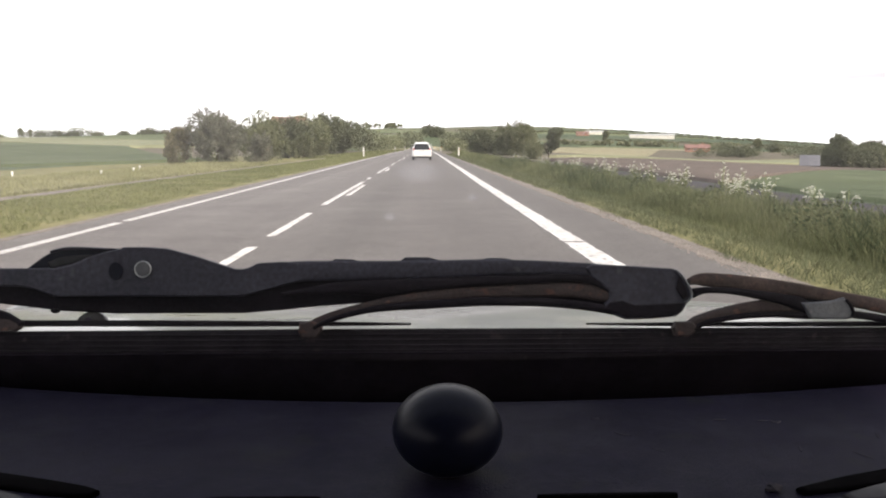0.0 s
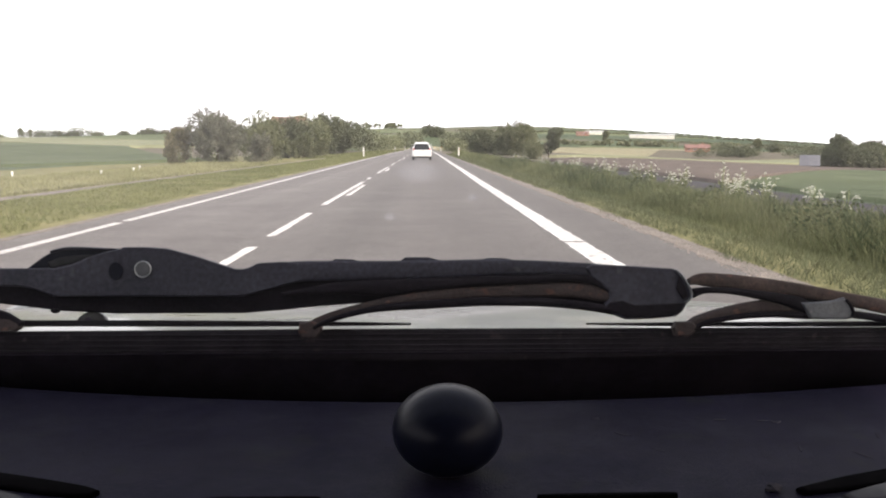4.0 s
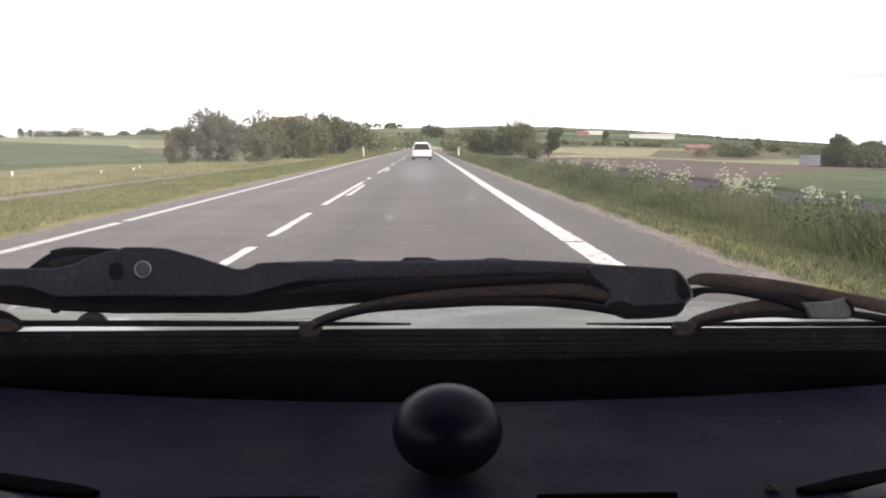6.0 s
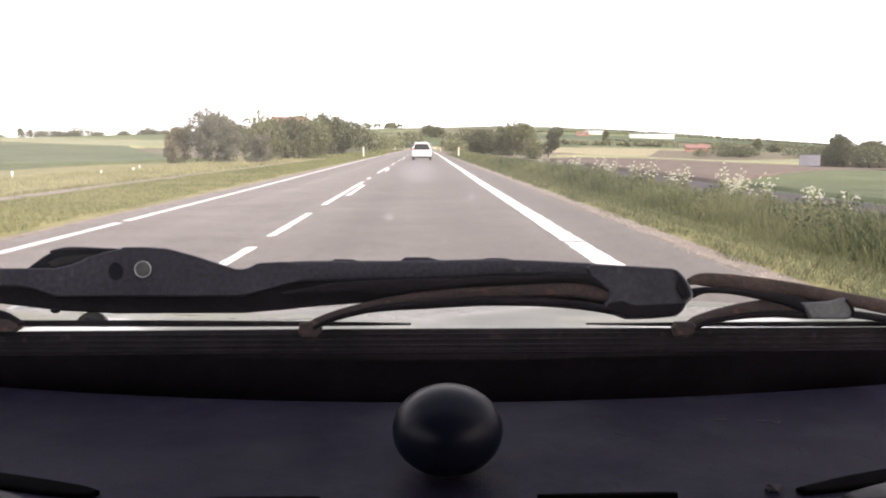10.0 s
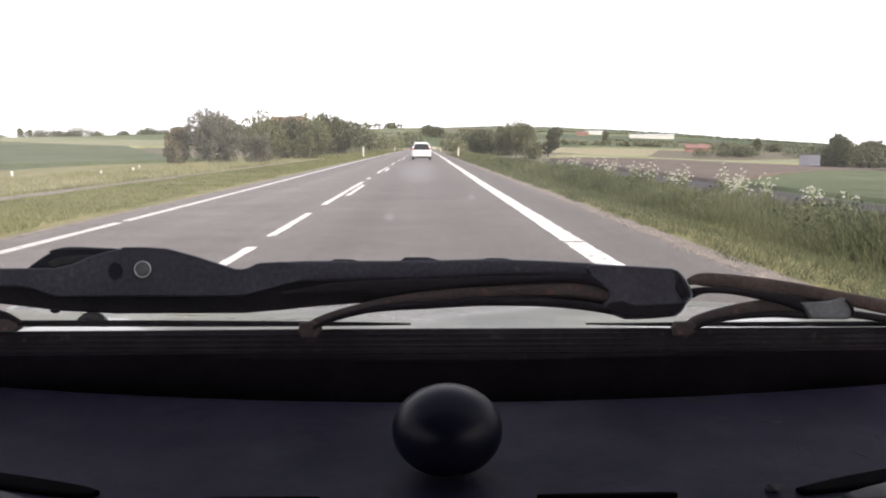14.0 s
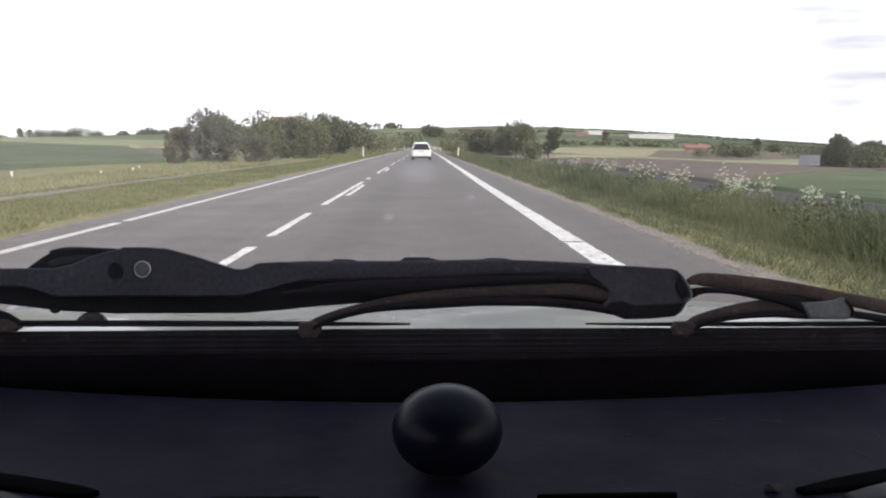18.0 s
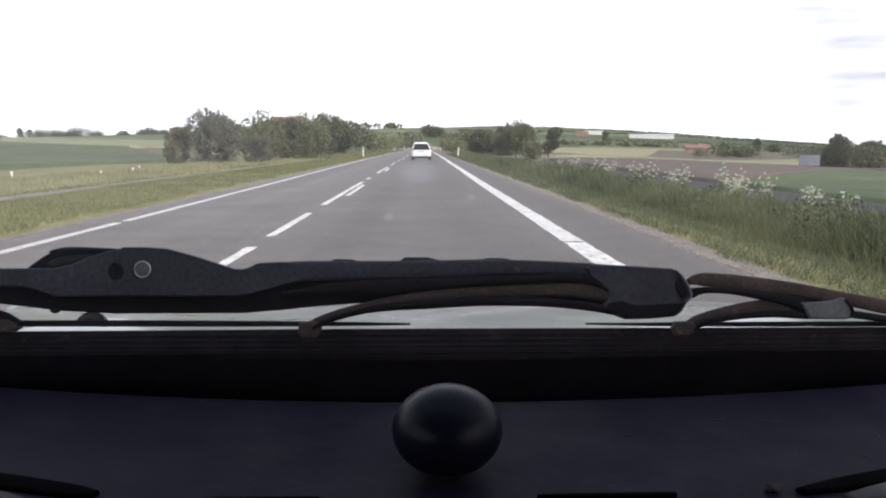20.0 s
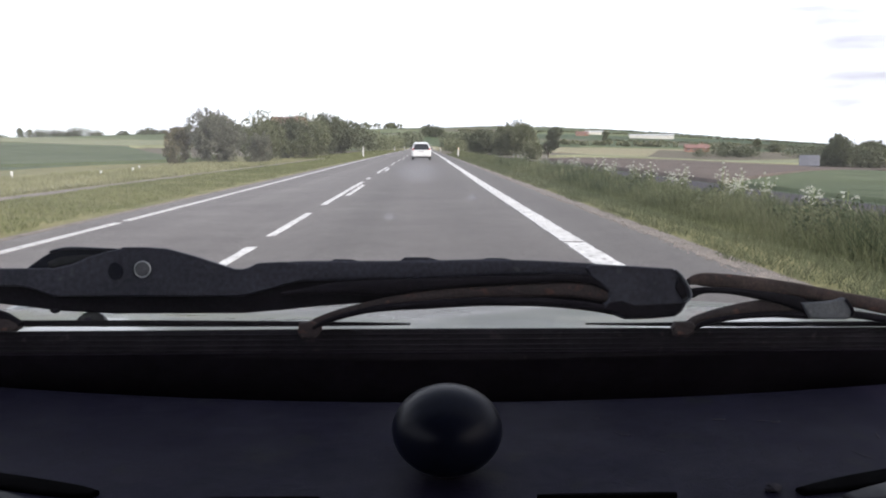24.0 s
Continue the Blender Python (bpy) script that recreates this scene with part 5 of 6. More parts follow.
def lane_sign(at, low, wide, tall, reach):
    s = thing("lane_sign", "blue lane-merge sign with a white arrow on thin posts", "road sign", at=at, group="lane signs")
    panel = part("panel", box(-wide / 2, wide / 2, -0.012, 0.012, low, low + tall, 0.006), SIGN_BLUE, s)
    part("backing", box(-wide / 2 + 0.01, wide / 2 - 0.01, 0.0125, 0.02, low + 0.01, low + tall - 0.01), SIGN_BACK, panel)
    for x0, x1, z0, z1 in ((-0.5, -0.465, 0, 1), (0.465, 0.5, 0, 1), (-0.465, 0.465, 0, 0.022), (-0.465, 0.465, 0.978, 1)):
        part("border", box(x0 * wide, x1 * wide, -0.0165, -0.0125, low + z0 * tall, low + z1 * tall), SIGN_WHITE, panel)
    part("arrow_shaft", box(0.10 * wide, 0.20 * wide, -0.0165, -0.0125, low + 0.18 * tall, low + 0.78 * tall), SIGN_WHITE, panel)
    part("arrow_head", plate([(0.02 * wide, low + 0.76 * tall), (0.28 * wide, low + 0.76 * tall), (0.15 * wide, low + 0.92 * tall)], -0.0165, -0.0125, 0), SIGN_WHITE, panel)
    part("arrow_bend", plate([(-0.30 * wide, low + 0.18 * tall), (-0.20 * wide, low + 0.18 * tall), (-0.18 * wide, low + 0.36 * tall), (0.09 * wide, low + 0.54 * tall), (0.09 * wide, low + 0.62 * tall),
                              (-0.28 * wide, low + 0.40 * tall)], -0.0165, -0.0125, 0), SIGN_WHITE, panel)
    for x in (-0.16, 0.16):
        part("pole", tube([(x * wide * 0.9 + (0.16 if x > 0 else -0.16) * 0.6, 0.05, -0.4, 0.03), (x * wide * 0.7, 0.04, low + tall - 0.1, 0.03)], 10), STEEL, s)
    return s


sign_a = lane_sign(pose(4.5, -1.5 + PAST, -0.1, 0, 0, -3), 2.2, 1.02, 1.68, 1)
copy_thing(sign_a, pose(-8.75, -2.0 + PAST, 0.0, 0, 0, 4))


def round_sign_back(at, high, r):
    s = thing("round_sign", "plain grey back of a round traffic sign on a post", "road sign", at=at, group="round signs")
    plate_ = part("disc", disc(r, -0.012, 0.012, 32, 0.004), SIGN_BACK, s, at=Matrix.Translation((0, 0, high)))
    part("bracket", box(-r * 0.7, r * 0.7, -0.035, -0.0125, -0.04, 0.04), STEEL, plate_)
    part("pole", tube([(0, -0.055, -0.4, 0.035), (0, -0.055, high + r * 0.6, 0.035)], 10), STEEL, s)
    return s


ring_sign = round_sign_back(pose(-13.75, 94 + PAST, 0.0), 2.45, 0.46)
copy_thing(ring_sign, pose(5.06, 88 + PAST, -0.15))
board = thing("direction_board", "large road direction board seen from its pale back on posts", "road sign", at=pose(-31.5, 12 + PAST, gz(-31.5, 12 + PAST)))
panel = part("panel", box(-2.05, 2.05, -0.03, 0.03, 1.0, 4.0, 0.01), SIGN_WHITE, board)
for z in (1.5, 2.5, 3.5):
    part("rail", box(-2.0, 2.0, -0.09, -0.031, z - 0.05, z + 0.05), STEEL, panel)
for x in (-1.5, 1.5):
    part("pole", tube([(x, -0.13, -0.5, 0.07), (x, -0.13, 3.9, 0.07)], 10), STEEL, board)


# ---- signs along the stretch already driven ----
def letters(text, size, mat, name, parent, at):
    """Raised lettering in the built-in font, facing -y."""
    cu = bpy.data.curves.new(name, "FONT")
    cu.body, cu.size, cu.extrude, cu.align_x, cu.align_y = text, size, 0.002, "CENTER", "CENTER"
    tmp = bpy.data.objects.new(name, cu)
    me = bpy.data.meshes.new_from_object(tmp)
    bpy.data.objects.remove(tmp)
    me.materials.append(mat)
    ob = new(name, me)
    ob.parent, ob.matrix_basis = parent, at @ Matrix.Rotation(math.pi / 2, 4, "X")
    return ob


def speed_sign(at):
    s = thing("speed_sign", "round white speed sign with a red ring, reading 90", "road sign", at=at, group="speed signs")
    face = part("disc", disc(0.45, -0.012, 0.012, 36, 0.004), SIGN_RED, s, at=Matrix.Translation((0, 0, 2.6)))
    part("white_field", disc(0.36, -0.016, -0.0125, 36), SIGN_WHITE, face)
    letters("90", 0.46, TYRE, "number", face, Matrix.Translation((0, -0.018, 0)))
    part("pole", tube([(0, 0.05, -0.4, 0.035), (0, 0.05, 2.9, 0.035)], 10), STEEL, s)
    return s


fast = speed_sign(pose(5.4, -17 + BACK, 0.02))
copy_thing(fast, pose(-8.2, -17 + BACK, 0.0))
prio = thing("priority_sign", "yellow and white diamond sign above a small yellow plate", "road sign", at=pose(6.3, -26 + BACK, -0.2))
dia = part("diamond", box(-0.31, 0.31, -0.012, 0.012, -0.31, 0.31, 0.01), SIGN_WHITE, prio, at=Matrix.Translation((0, 0, 2.75)) @ Matrix.Rotation(math.pi / 4, 4, "Y"))
part("yellow_field", box(-0.2, 0.2, -0.018, -0.0125, -0.2, 0.2, 0.002), SIGN_YELLOW, dia)
tag = part("road_plate", box(-0.33, 0.33, -0.012, 0.012, 2.0, 2.28, 0.008), SIGN_YELLOW, prio)
letters("26", 0.22, TYRE, "number", tag, Matrix.Translation((0, -0.014, 2.14)))
part("pole", tube([(0, 0.05, -0.4, 0.035), (0, 0.05, 3.1, 0.035)], 10), STEEL, prio)


def notice_sign(at):
    s = lane_sign(at, 2.0, 1.02, 1.75, 1)
    tagged(s, "blue lane-merge sign with the distance 200 m below", "road sign", "lane signs")
    letters("200", 0.20, SIGN_WHITE, "distance", s, Matrix.Translation((-0.12, -0.016, 2.17)))
    letters("m", 0.20, SIGN_WHITE, "unit", s, Matrix.Translation((0.22, -0.016, 2.17)))
    return s


first = notice_sign(pose(5.2, -80 + BACK, -0.2))
copy_thing(first, pose(-8.6, -80 + BACK, 0.0))
keep = thing("keep_right_sign", "round blue sign with a white arrow on a striped post", "road sign", at=pose(-7.0, -94 + BACK, 0.05))
face = part("disc", disc(0.34, -0.012, 0.012, 32, 0.004), SIGN_WHITE, keep, at=Matrix.Translation((0, 0, 1.45)))
part("blue_field", disc(0.31, -0.016, -0.0125, 32), SIGN_BLUE, face)
part("arrow", plate([(-0.20, 0.16), (-0.15, 0.21), (0.06, 0.03), (0.10, 0.10), (0.18, -0.16), (-0.08, -0.10), (0.01, -0.03)], -0.020, -0.0165, 0), SIGN_WHITE, face)
for k in range(6):
    part("stripe", tube([(0, 0.03, 0.2 + 0.16 * k, 0.06), (0, 0.03, 0.36 + 0.16 * k, 0.06)], 14), SIGN_RED if k % 2 else SIGN_WHITE, keep)
for x, y in ((3.4, -33 + BACK), (3.4, -96 + BACK), (3.4, -160 + BACK)):
    copy_thing(amber_post, pose(x, y, gz(x, y), 0, 1, 0))
for x, y in ((-6.7, -30 + BACK), (-7.1, -60 + BACK), (-6.7, -100 + BACK)):
    copy_thing(plain_post, pose(x, y, 0.05, 0, 1, 0))


# ---- plants ----
def leaf_quads(centres, size, rng, flat=0.0):
    """Small pointed leaves at the given centres, turned at random."""
    n = len(centres)
    a = rng.normal(size=(n, 3))
    a[:, 2] *= 1 - flat
    a /= np.linalg.norm(a, axis=1, keepdims=True)
    b = np.cross(a, rng.normal(size=(n, 3)))
    b /= np.linalg.norm(b, axis=1, keepdims=True)
    s = (size * rng.uniform(0.6, 1.4, n))[:, None]
    return np.stack([centres - a * s, centres + b * s * 0.55, centres + a * s, centres - b * s * 0.55], 1).reshape(-1, 3)


def crown_mesh(name, mat, seed, width, height, low, clumps, per, leaf, lean=0.0, squash=1.0, lobes=5):
    """An uneven crown: lobes of clumps of leaves, with gaps between them."""
    rng = np.random.default_rng(seed)
    lobe = rng.uniform(-1, 1, (lobes, 3)) * (width * 0.27, width * 0.27, (height - low) * 0.27)
    lobe[:, 2] += (low + height) / 2
    lobe[0] = (lean * 0.5, 0, low + (height - low) * 0.74)
    lobe[1] = (-lean * 0.3, 0, low + (height - low) * 0.30)
    radius = rng.uniform(0.19, 0.30, lobes) * width
    which = rng.integers(0, lobes, clumps)
    d = rng.normal(size=(clumps, 3))
    d /= np.linalg.norm(d, axis=1, keepdims=True)
    c = lobe[which] + d * (radius[which] * np.where(rng.uniform(0, 1, clumps) < 0.7, rng.uniform(0.78, 1.0, clumps), rng.uniform(0.3, 0.8, clumps)))[:, None] * (1, 1, squash)
    c[:, 2] = np.clip(c[:, 2], low * 0.6, None)
    # each clump is a short spray of leaves that points outwards and up
    ray = d + np.array((0, 0, 0.55)) + rng.normal(size=(clumps, 3)) * 0.35
    ray /= np.linalg.norm(ray, axis=1, keepdims=True)
    run = np.repeat(ray * (width * 0.075 * rng.uniform(0.5, 1.3, clumps))[:, None], per, 0)
    along = rng.uniform(-0.6, 1.0, (clumps * per, 1))
    pts = np.repeat(c, per, 0) + run * along + rng.normal(size=(clumps * per, 3)) * width * 0.016 * (1.25 - along * 0.5)
    pts[:, 0] += lean * np.maximum(pts[:, 2] - low, 0) / height
    pts[:, 2] = np.maximum(pts[:, 2], 0.05)
    return quads_mesh(name, leaf_quads(pts, leaf, rng), mat)


def tree(name, label, x, y, width, height, low, mat, seed, clumps=420, per=20, leaf=0.085, lean=0.0, stems=3, category="tree", lobes=6, z=None, squash=1.0):
    rng = random.Random(seed)
    t = thing(name, label, category, at=pose(x, y, (gz(x, y) if z is None else z) - 0.05, 0, 0, rng.uniform(0, 360) if not lean else 0))
    r = 0.035 * height * 0.6
    trunk = part("trunk", tube([(0, 0, -0.2, r * 1.3), (0.02 * height, 0.01, height * 0.18, r), (0.03 * height * (1 + lean), 0, height * 0.42, r * 0.7),
                                (0.03 * height + lean * 0.4, 0.02, height * 0.78, r * 0.25)], 9), BARK, t)
    for k in range(stems):
        a = k * 2 * math.pi / stems + rng.uniform(-0.4, 0.4)
        b = height * rng.uniform(0.10, 0.34)
        part("limb", tube([(0.01 * height, 0, b, r * 0.6), (math.cos(a) * width * 0.16, math.sin(a) * width * 0.16, b + height * 0.16, r * 0.42),
                           (math.cos(a) * width * 0.33, math.sin(a) * width * 0.33, b + height * rng.uniform(0.32, 0.46), r * 0.15)], 7), BARK, t)
    part("crown", crown_mesh("crown", mat, seed, width, height, low, clumps, per, leaf, lean, squash, lobes), mat, t)
    return t


def part_mesh(name, me, parent):
    ob = new(name, me)
    ob.parent = parent
    return ob


tree("willow_tree", "broad grey-green willow tree standing beyond the tall roadside grass", 13.9, 40.0 + BACK, 6.3, 4.7, 0.1, LEAF_PALE, 11, 1500, 36, 0.050, -0.8, 5, lobes=8)
tree("willow_tree", "rounded green willow bush beside the road", 10.0, 73.0 + BACK, 4.6, 3.5, 0.1, LEAF, 12, 800, 28, 0.075, 0.0, 4, lobes=7)
tree("roadside_tree", "pale green roadside tree with a pointed top", -41.5, 104.0 + BACK, 6.6, 6.9, 0.2, LEAF_PALE, 13, 900, 28, 0.095, 0.0, 4, lobes=7)
tree("roadside_bush", "low pale bush at the foot of a tree", -45.6, 103.0 + BACK, 3.6, 3.0, 0.0, LEAF_PALE, 14, 260, 24, 0.11, 0.0, 3, category="bush")
tree("roadside_bush", "low pale bush at the foot of a tree", -37.3, 105.0 + BACK, 3.0, 2.7, 0.0, LEAF_PALE, 15, 260, 24, 0.11, 0.0, 3, category="bush")


def hedge(name, label, x0, y0, x1, y1, height, width, mat, seed, count, leaf, base=None, rough=0.5):
    """A far belt of trees or bushes: many clumps of leaves along a line, with an uneven top."""
    rng = np.random.default_rng(seed)
    m = max(10, int(math.hypot(x1 - x0, y1 - y0) / (height * 0.55)))
    u = np.sort(rng.uniform(0, 1, m))
    top = height * (1 - rough * rng.uniform(0, 1, m))
    which = rng.integers(0, m, count)
    d = rng.normal(size=(count, 3))
    d /= np.linalg.norm(d, axis=1, keepdims=True)
    cx, cy = x0 + (x1 - x0) * u[which], y0 + (y1 - y0) * u[which]
    rad = top[which] * rng.uniform(0.5, 1.0, count) ** 0.4
    px_ = cx + d[:, 0] * rad * 0.62 + rng.normal(size=count) * width * 0.15
    py_ = cy + d[:, 1] * rad * 0.5 + rng.normal(size=count) * width * 0.3
    pz_ = ground_height(px_, py_) + np.abs(d[:, 2]) * rad * 0.55 + rng.uniform(0, 0.46, count) * top[which]
    if base is not None:
        pz_ += base
    me = quads_mesh(name, leaf_quads(np.stack([px_, py_, pz_], 1), leaf, rng), mat)
    return tagged(new(name, me), label, "trees", kind="stuff")


hedge("bank_bushes", "dense dark bushes on a roadside bank", 9.5, -150 + BACK, 11, -235 + BACK, 5.0, 4, LEAF_DARK, 20, 9000, 0.16)
hedge("bank_bushes", "dry pale scrub and bushes beyond the opposite lanes", -34, -20 + BACK, -36, -95 + BACK, 6.0, 5, LEAF_PALE, 19, 9000, 0.16)
# bushes and trees along the west side of the road ahead
tree("roadside_tree", "broad grey-green willow at the head of a row of bushes", -15.9, 65.0, 4.9, 3.65, 0.1, LEAF_GREY, 101, 1300, 30, 0.062, 0.0, 5, lobes=9)
tree("roadside_bush", "low pale green bush beside a willow", -19.3, 65.5, 3.6, 2.7, 0.0, LEAF_PALE, 102, 700, 26, 0.065, 0.0, 4, category="bush", lobes=7)
tree("roadside_bush", "low grey-green bush in front of a row of trees", -13.4, 69.0, 2.8, 2.3, 0.0, LEAF_GREY, 103, 560, 26, 0.06, 0.0, 4, category="bush", lobes=6)
tree("roadside_tree", "dense green tree in a row beside the road", -15.6, 80.0, 5.4, 4.2, 0.1, LEAF, 104, 1000, 26, 0.075, 0.0, 4, lobes=8)
tree("roadside_tree", "dense dark green tree in a row beside the road", -15.2, 94.0, 6.4, 4.3, 0.1, LEAF_DARK, 105, 900, 26, 0.09, 0.0, 4, lobes=8)
tree("roadside_bush", "low green bush in a row beside the road", -13.2, 92.0, 3.6, 2.6, 0.0, LEAF, 106, 500, 24, 0.08, 0.0, 4, category="bush", lobes=6)
tree("roadside_tree", "dense green tree in a row beside the road", -15.5, 112.0, 7.5, 5.0, 0.1, LEAF, 107, 800, 24, 0.11, 0.0, 4, lobes=8)
tree("roadside_tree", "dark green tree in a row beside the road", -16.5, 136.0, 9.0, 5.8, 0.1, LEAF_DARK, 108, 800, 24, 0.13, 0.0, 4, lobes=8)
tree("roadside_tree", "rounded dark green tree in a row beside the road", -14.5, 150.0, 8.0, 5.6, 0.1, LEAF_DARK, 109, 700, 24, 0.14, 0.0, 4, lobes=8)
WOOD = "dark belt of trees and bushes between far fields"
hedge("far_wood", WOOD, -36, 190, -16, 212, 8.6, 7, LEAF_DARK, 21, 12000, 0.26, rough=0.22)
hedge("far_wood", WOOD, -15, 215, -11, 330, 6.5, 5, LEAF, 22, 9000, 0.26, rough=0.4)
hedge("far_wood", WOOD, -10, 340, -4, 470, 9.0, 6, LEAF_DARK, 24, 4000, 0.5)
hedge("far_wood", WOOD, 2, 600, 14, 605, 10.5, 6, LEAF_DARK, 23, 2600, 0.7, rough=0.35)
# trees along the east side
hedge("far_wood", WOOD, 9.5, 255, 24, 262, 7.6, 7, LEAF_DARK, 25, 9000, 0.3, rough=0.25)
hedge("far_wood", WOOD, 7.0, 190, 10, 250, 4.4, 4, LEAF, 30, 5000, 0.24, rough=0.5)
tree("roadside_tree", "broad round green tree beside the road", 18.6, 168.0, 10.5, 5.2, 0.1, LEAF, 110, 1100, 28, 0.15, 0.0, 5, lobes=9)
tree("roadside_tree", "round dark green tree beside the road", 13.2, 180.0, 8.0, 4.8, 0.1, LEAF_DARK, 111, 700, 26, 0.16, 0.0, 4, lobes=7)
tree("roadside_tree", "small windswept tree leaning over tall grass", 19.2, 128.0, 3.6, 5.2, 0.2, LEAF_DARK, 112, 500, 24, 0.09, 0.8, 3, lobes=6)
tree("roadside_bush", "low green bush at the edge of a brown field", 16.0, 122.0, 4.4, 2.4, 0.0, LEAF, 113, 460, 24, 0.09, 0.0, 3, category="bush", lobes=6)
BELT = "belt of dark green trees along low fields"
hedge("tree_belt", BELT, 76, 153, 108, 146, 6.6, 5, LEAF_DARK, 26, 15000, 0.19, rough=0.38)
hedge("tree_belt", BELT, 100, 300, 146, 292, 5.2, 5, LEAF_DARK, 27, 6000, 0.3, rough=0.5)
hedge("tree_belt", BELT, 150, 420, 230, 400, 6.0, 5, LEAF_DARK, 28, 5000, 0.5, rough=0.5)
tree("belt_tree", "tall rounded dark tree beside a grey shed", 75.5, 150.0, 7.2, 6.4, 0.2, LEAF_DARK, 38, 900, 26, 0.15)
tree("belt_tree", "tall rounded dark tree in a belt of bushes", 83.0, 153.0, 6.0, 5.0, 0.2, LEAF_DARK, 39, 600, 24, 0.16)
tree("yard_bush", "broad dark green bush standing behind a gravel yard", 20.4, 38.0 + PAST, 2.4, 1.15, 0.0, LEAF_DARK, 81, 600, 26, 0.055, 0.0, 4, category="bush", lobes=8, squash=0.9)
tree("yard_bush", "dark green bush with a pointed top behind a gravel yard", 22.3, 39.0 + PAST, 2.0, 2.1, 0.0, LEAF_DARK, 82, 600, 26, 0.055, 0.0, 4, category="bush", lobes=7)
HEDGE = "low dark hedgerow between fields"
for k, (x0, y0, x1, y1, tall, n, leaf) in enumerate(((-180, 322, -162, 325, 3.6, 3600, 0.26), (-160, 330, -136, 340, 6.0, 6000, 0.26), (-136, 342, -108, 352, 5.0, 6000, 0.26), (-185, 330, -230, 322, 3.6, 3600, 0.3), (-92, 392, -60, 420, 5.5, 2600, 0.4),
                                                     (-90, 880, -260, 900, 8.0, 2600, 1.3), (-30, 1100, -200, 1120, 9, 2600, 1.4), (150, 700, 420, 640, 2.8, 6000, 0.5), (300, 1000, 640, 900, 3.0, 6000, 0.7), (40, 1000, 280, 1040, 3.6, 5000, 0.7),
                                                     (-100, 1640, 700, 1560, 3.4, 9000, 0.9), (300, 1500, 1100, 1150, 3.4, 9000, 0.9), (80, 520, 190, 500, 5.0, 2600, 0.7), (200, 520, 380, 430, 5.0, 2600, 0.7))):
    hedge("hedgerow", HEDGE, x0, y0, x1, y1, tall, 4, LEAF_DARK if k % 3 else LEAF, 40 + k, n, leaf, base=-1.3 if k < 4 else None, rough=0.4 if k < 4 else 0.5)
far_tree = tree("field_tree", "single far tree standing in a hedgerow", 140, 640, 9, 9, 0.5, LEAF, 71, 160, 14, 0.4)
for x, y, k in ((-160, 335, 0.42), (-156, 335, 0.36), (-98, 352, 0.4), (60, 640, 1.2), (190, 470, 0.8), (250, 500, 1.0), (330, 640, 0.9), (420, 700, 1.0)):
    copy_thing(far_tree, pose(x, y, gz(x, y) - 0.1, 0, 0, x * 7) @ Matrix.Diagonal((k, k, k, 1)))


# ---- far buildings ----
def house(name, label, x, y, wide, deep, eaves, ridge, turn, wall, roof, windows=4, z=None, chimney=True):
    h = thing(name, label, "building", at=pose(x, y, (gz(x, y) if z is None else z), 0, 0, turn))
    bm = lofted([[(-wide / 2, yy, -1.0), (wide / 2, yy, -1.0), (wide / 2, yy, eaves), (-wide / 2, yy, eaves)] for yy in (-deep / 2, deep / 2)])
    part("wall", smooth(bm, False), wall, h)
    for s in (-1, 1):
        part("gable", plate([(-deep / 2, eaves), (deep / 2, eaves), (0, ridge - 0.1)], -0.15, 0.15, 0), wall, h, at=Matrix.Translation((s * (wide / 2 - 0.16), 0, 0)) @ Matrix.Rotation(math.pi / 2, 4, "Z"))
        lean = math.atan2(ridge - eaves, deep / 2)
        run = math.hypot(ridge - eaves, deep / 2) + 0.4
        part("roof", box(-wide / 2 - 0.35, wide / 2 + 0.35, -run, 0, 0.0, 0.22), roof, h,
             at=Matrix.Translation((0, 0, ridge)) @ (Matrix.Rotation(math.pi, 4, "Z") if s > 0 else Matrix()) @ Matrix.Rotation(lean, 4, "X"))
    for k in range(windows):
        xx = -wide / 2 + wide * (k + 0.5) / windows
        w = part("window", box(xx - 0.6, xx + 0.6, -deep / 2 - 0.05, -deep / 2 - 0.01, eaves * 0.38, eaves * 0.80), SIGN_WHITE, h)
        part("pane", box(xx - 0.5, xx + 0.5, -deep / 2 - 0.07, -deep / 2 - 0.055, eaves * 0.42, eaves * 0.76), PANE, w)
    if chimney:
        part("chimney", box(wide * 0.2, wide * 0.2 + 0.7, -0.35, 0.35, ridge - 0.3, ridge + 0.9), WALL_BRICK, h)
    return h


house("farmhouse", "white farmhouse with a red roof among far bushes", -121, 262 + PAST, 11, 8, 2.2, 3.5, 6, WALL_WHITE, ROOF_RED, 5)
house("farmhouse", "far brick farmhouse with a red-brown roof behind trees", -48, 300, 12, 8, 5.0, 9.6, 20, WALL_BRICK, ROOF_RED, 4)
house("factory_hall", "long low white hall far across the fields", 242, 880, 46, 20, 3.0, 4.2, -14, WALL_WHITE, ROOF_PALE, 0, chimney=False)
house("factory_hall", "long low white hall far across the fields", 205, 985, 26, 20, 3.0, 4.2, -10, WALL_WHITE, ROOF_PALE, 0, chimney=False)
house("farmhouse", "small far brick farmhouse with a red roof", 133, 402, 11, 7, 1.9, 3.4, -12, WALL_BRICK, ROOF_RED, 4)
house("farmhouse", "far brick building with a red roof on the horizon", 172, 900, 13, 8, 2.6, 4.4, -8, WALL_BRICK, ROOF_RED, 4)
house("shed", "small pale grey shed beside dark trees", 67.6, 144, 2.6, 4.6, 0.7, 2.3, -24, SHED_GREY, SHED_GREY, 0, chimney=False)
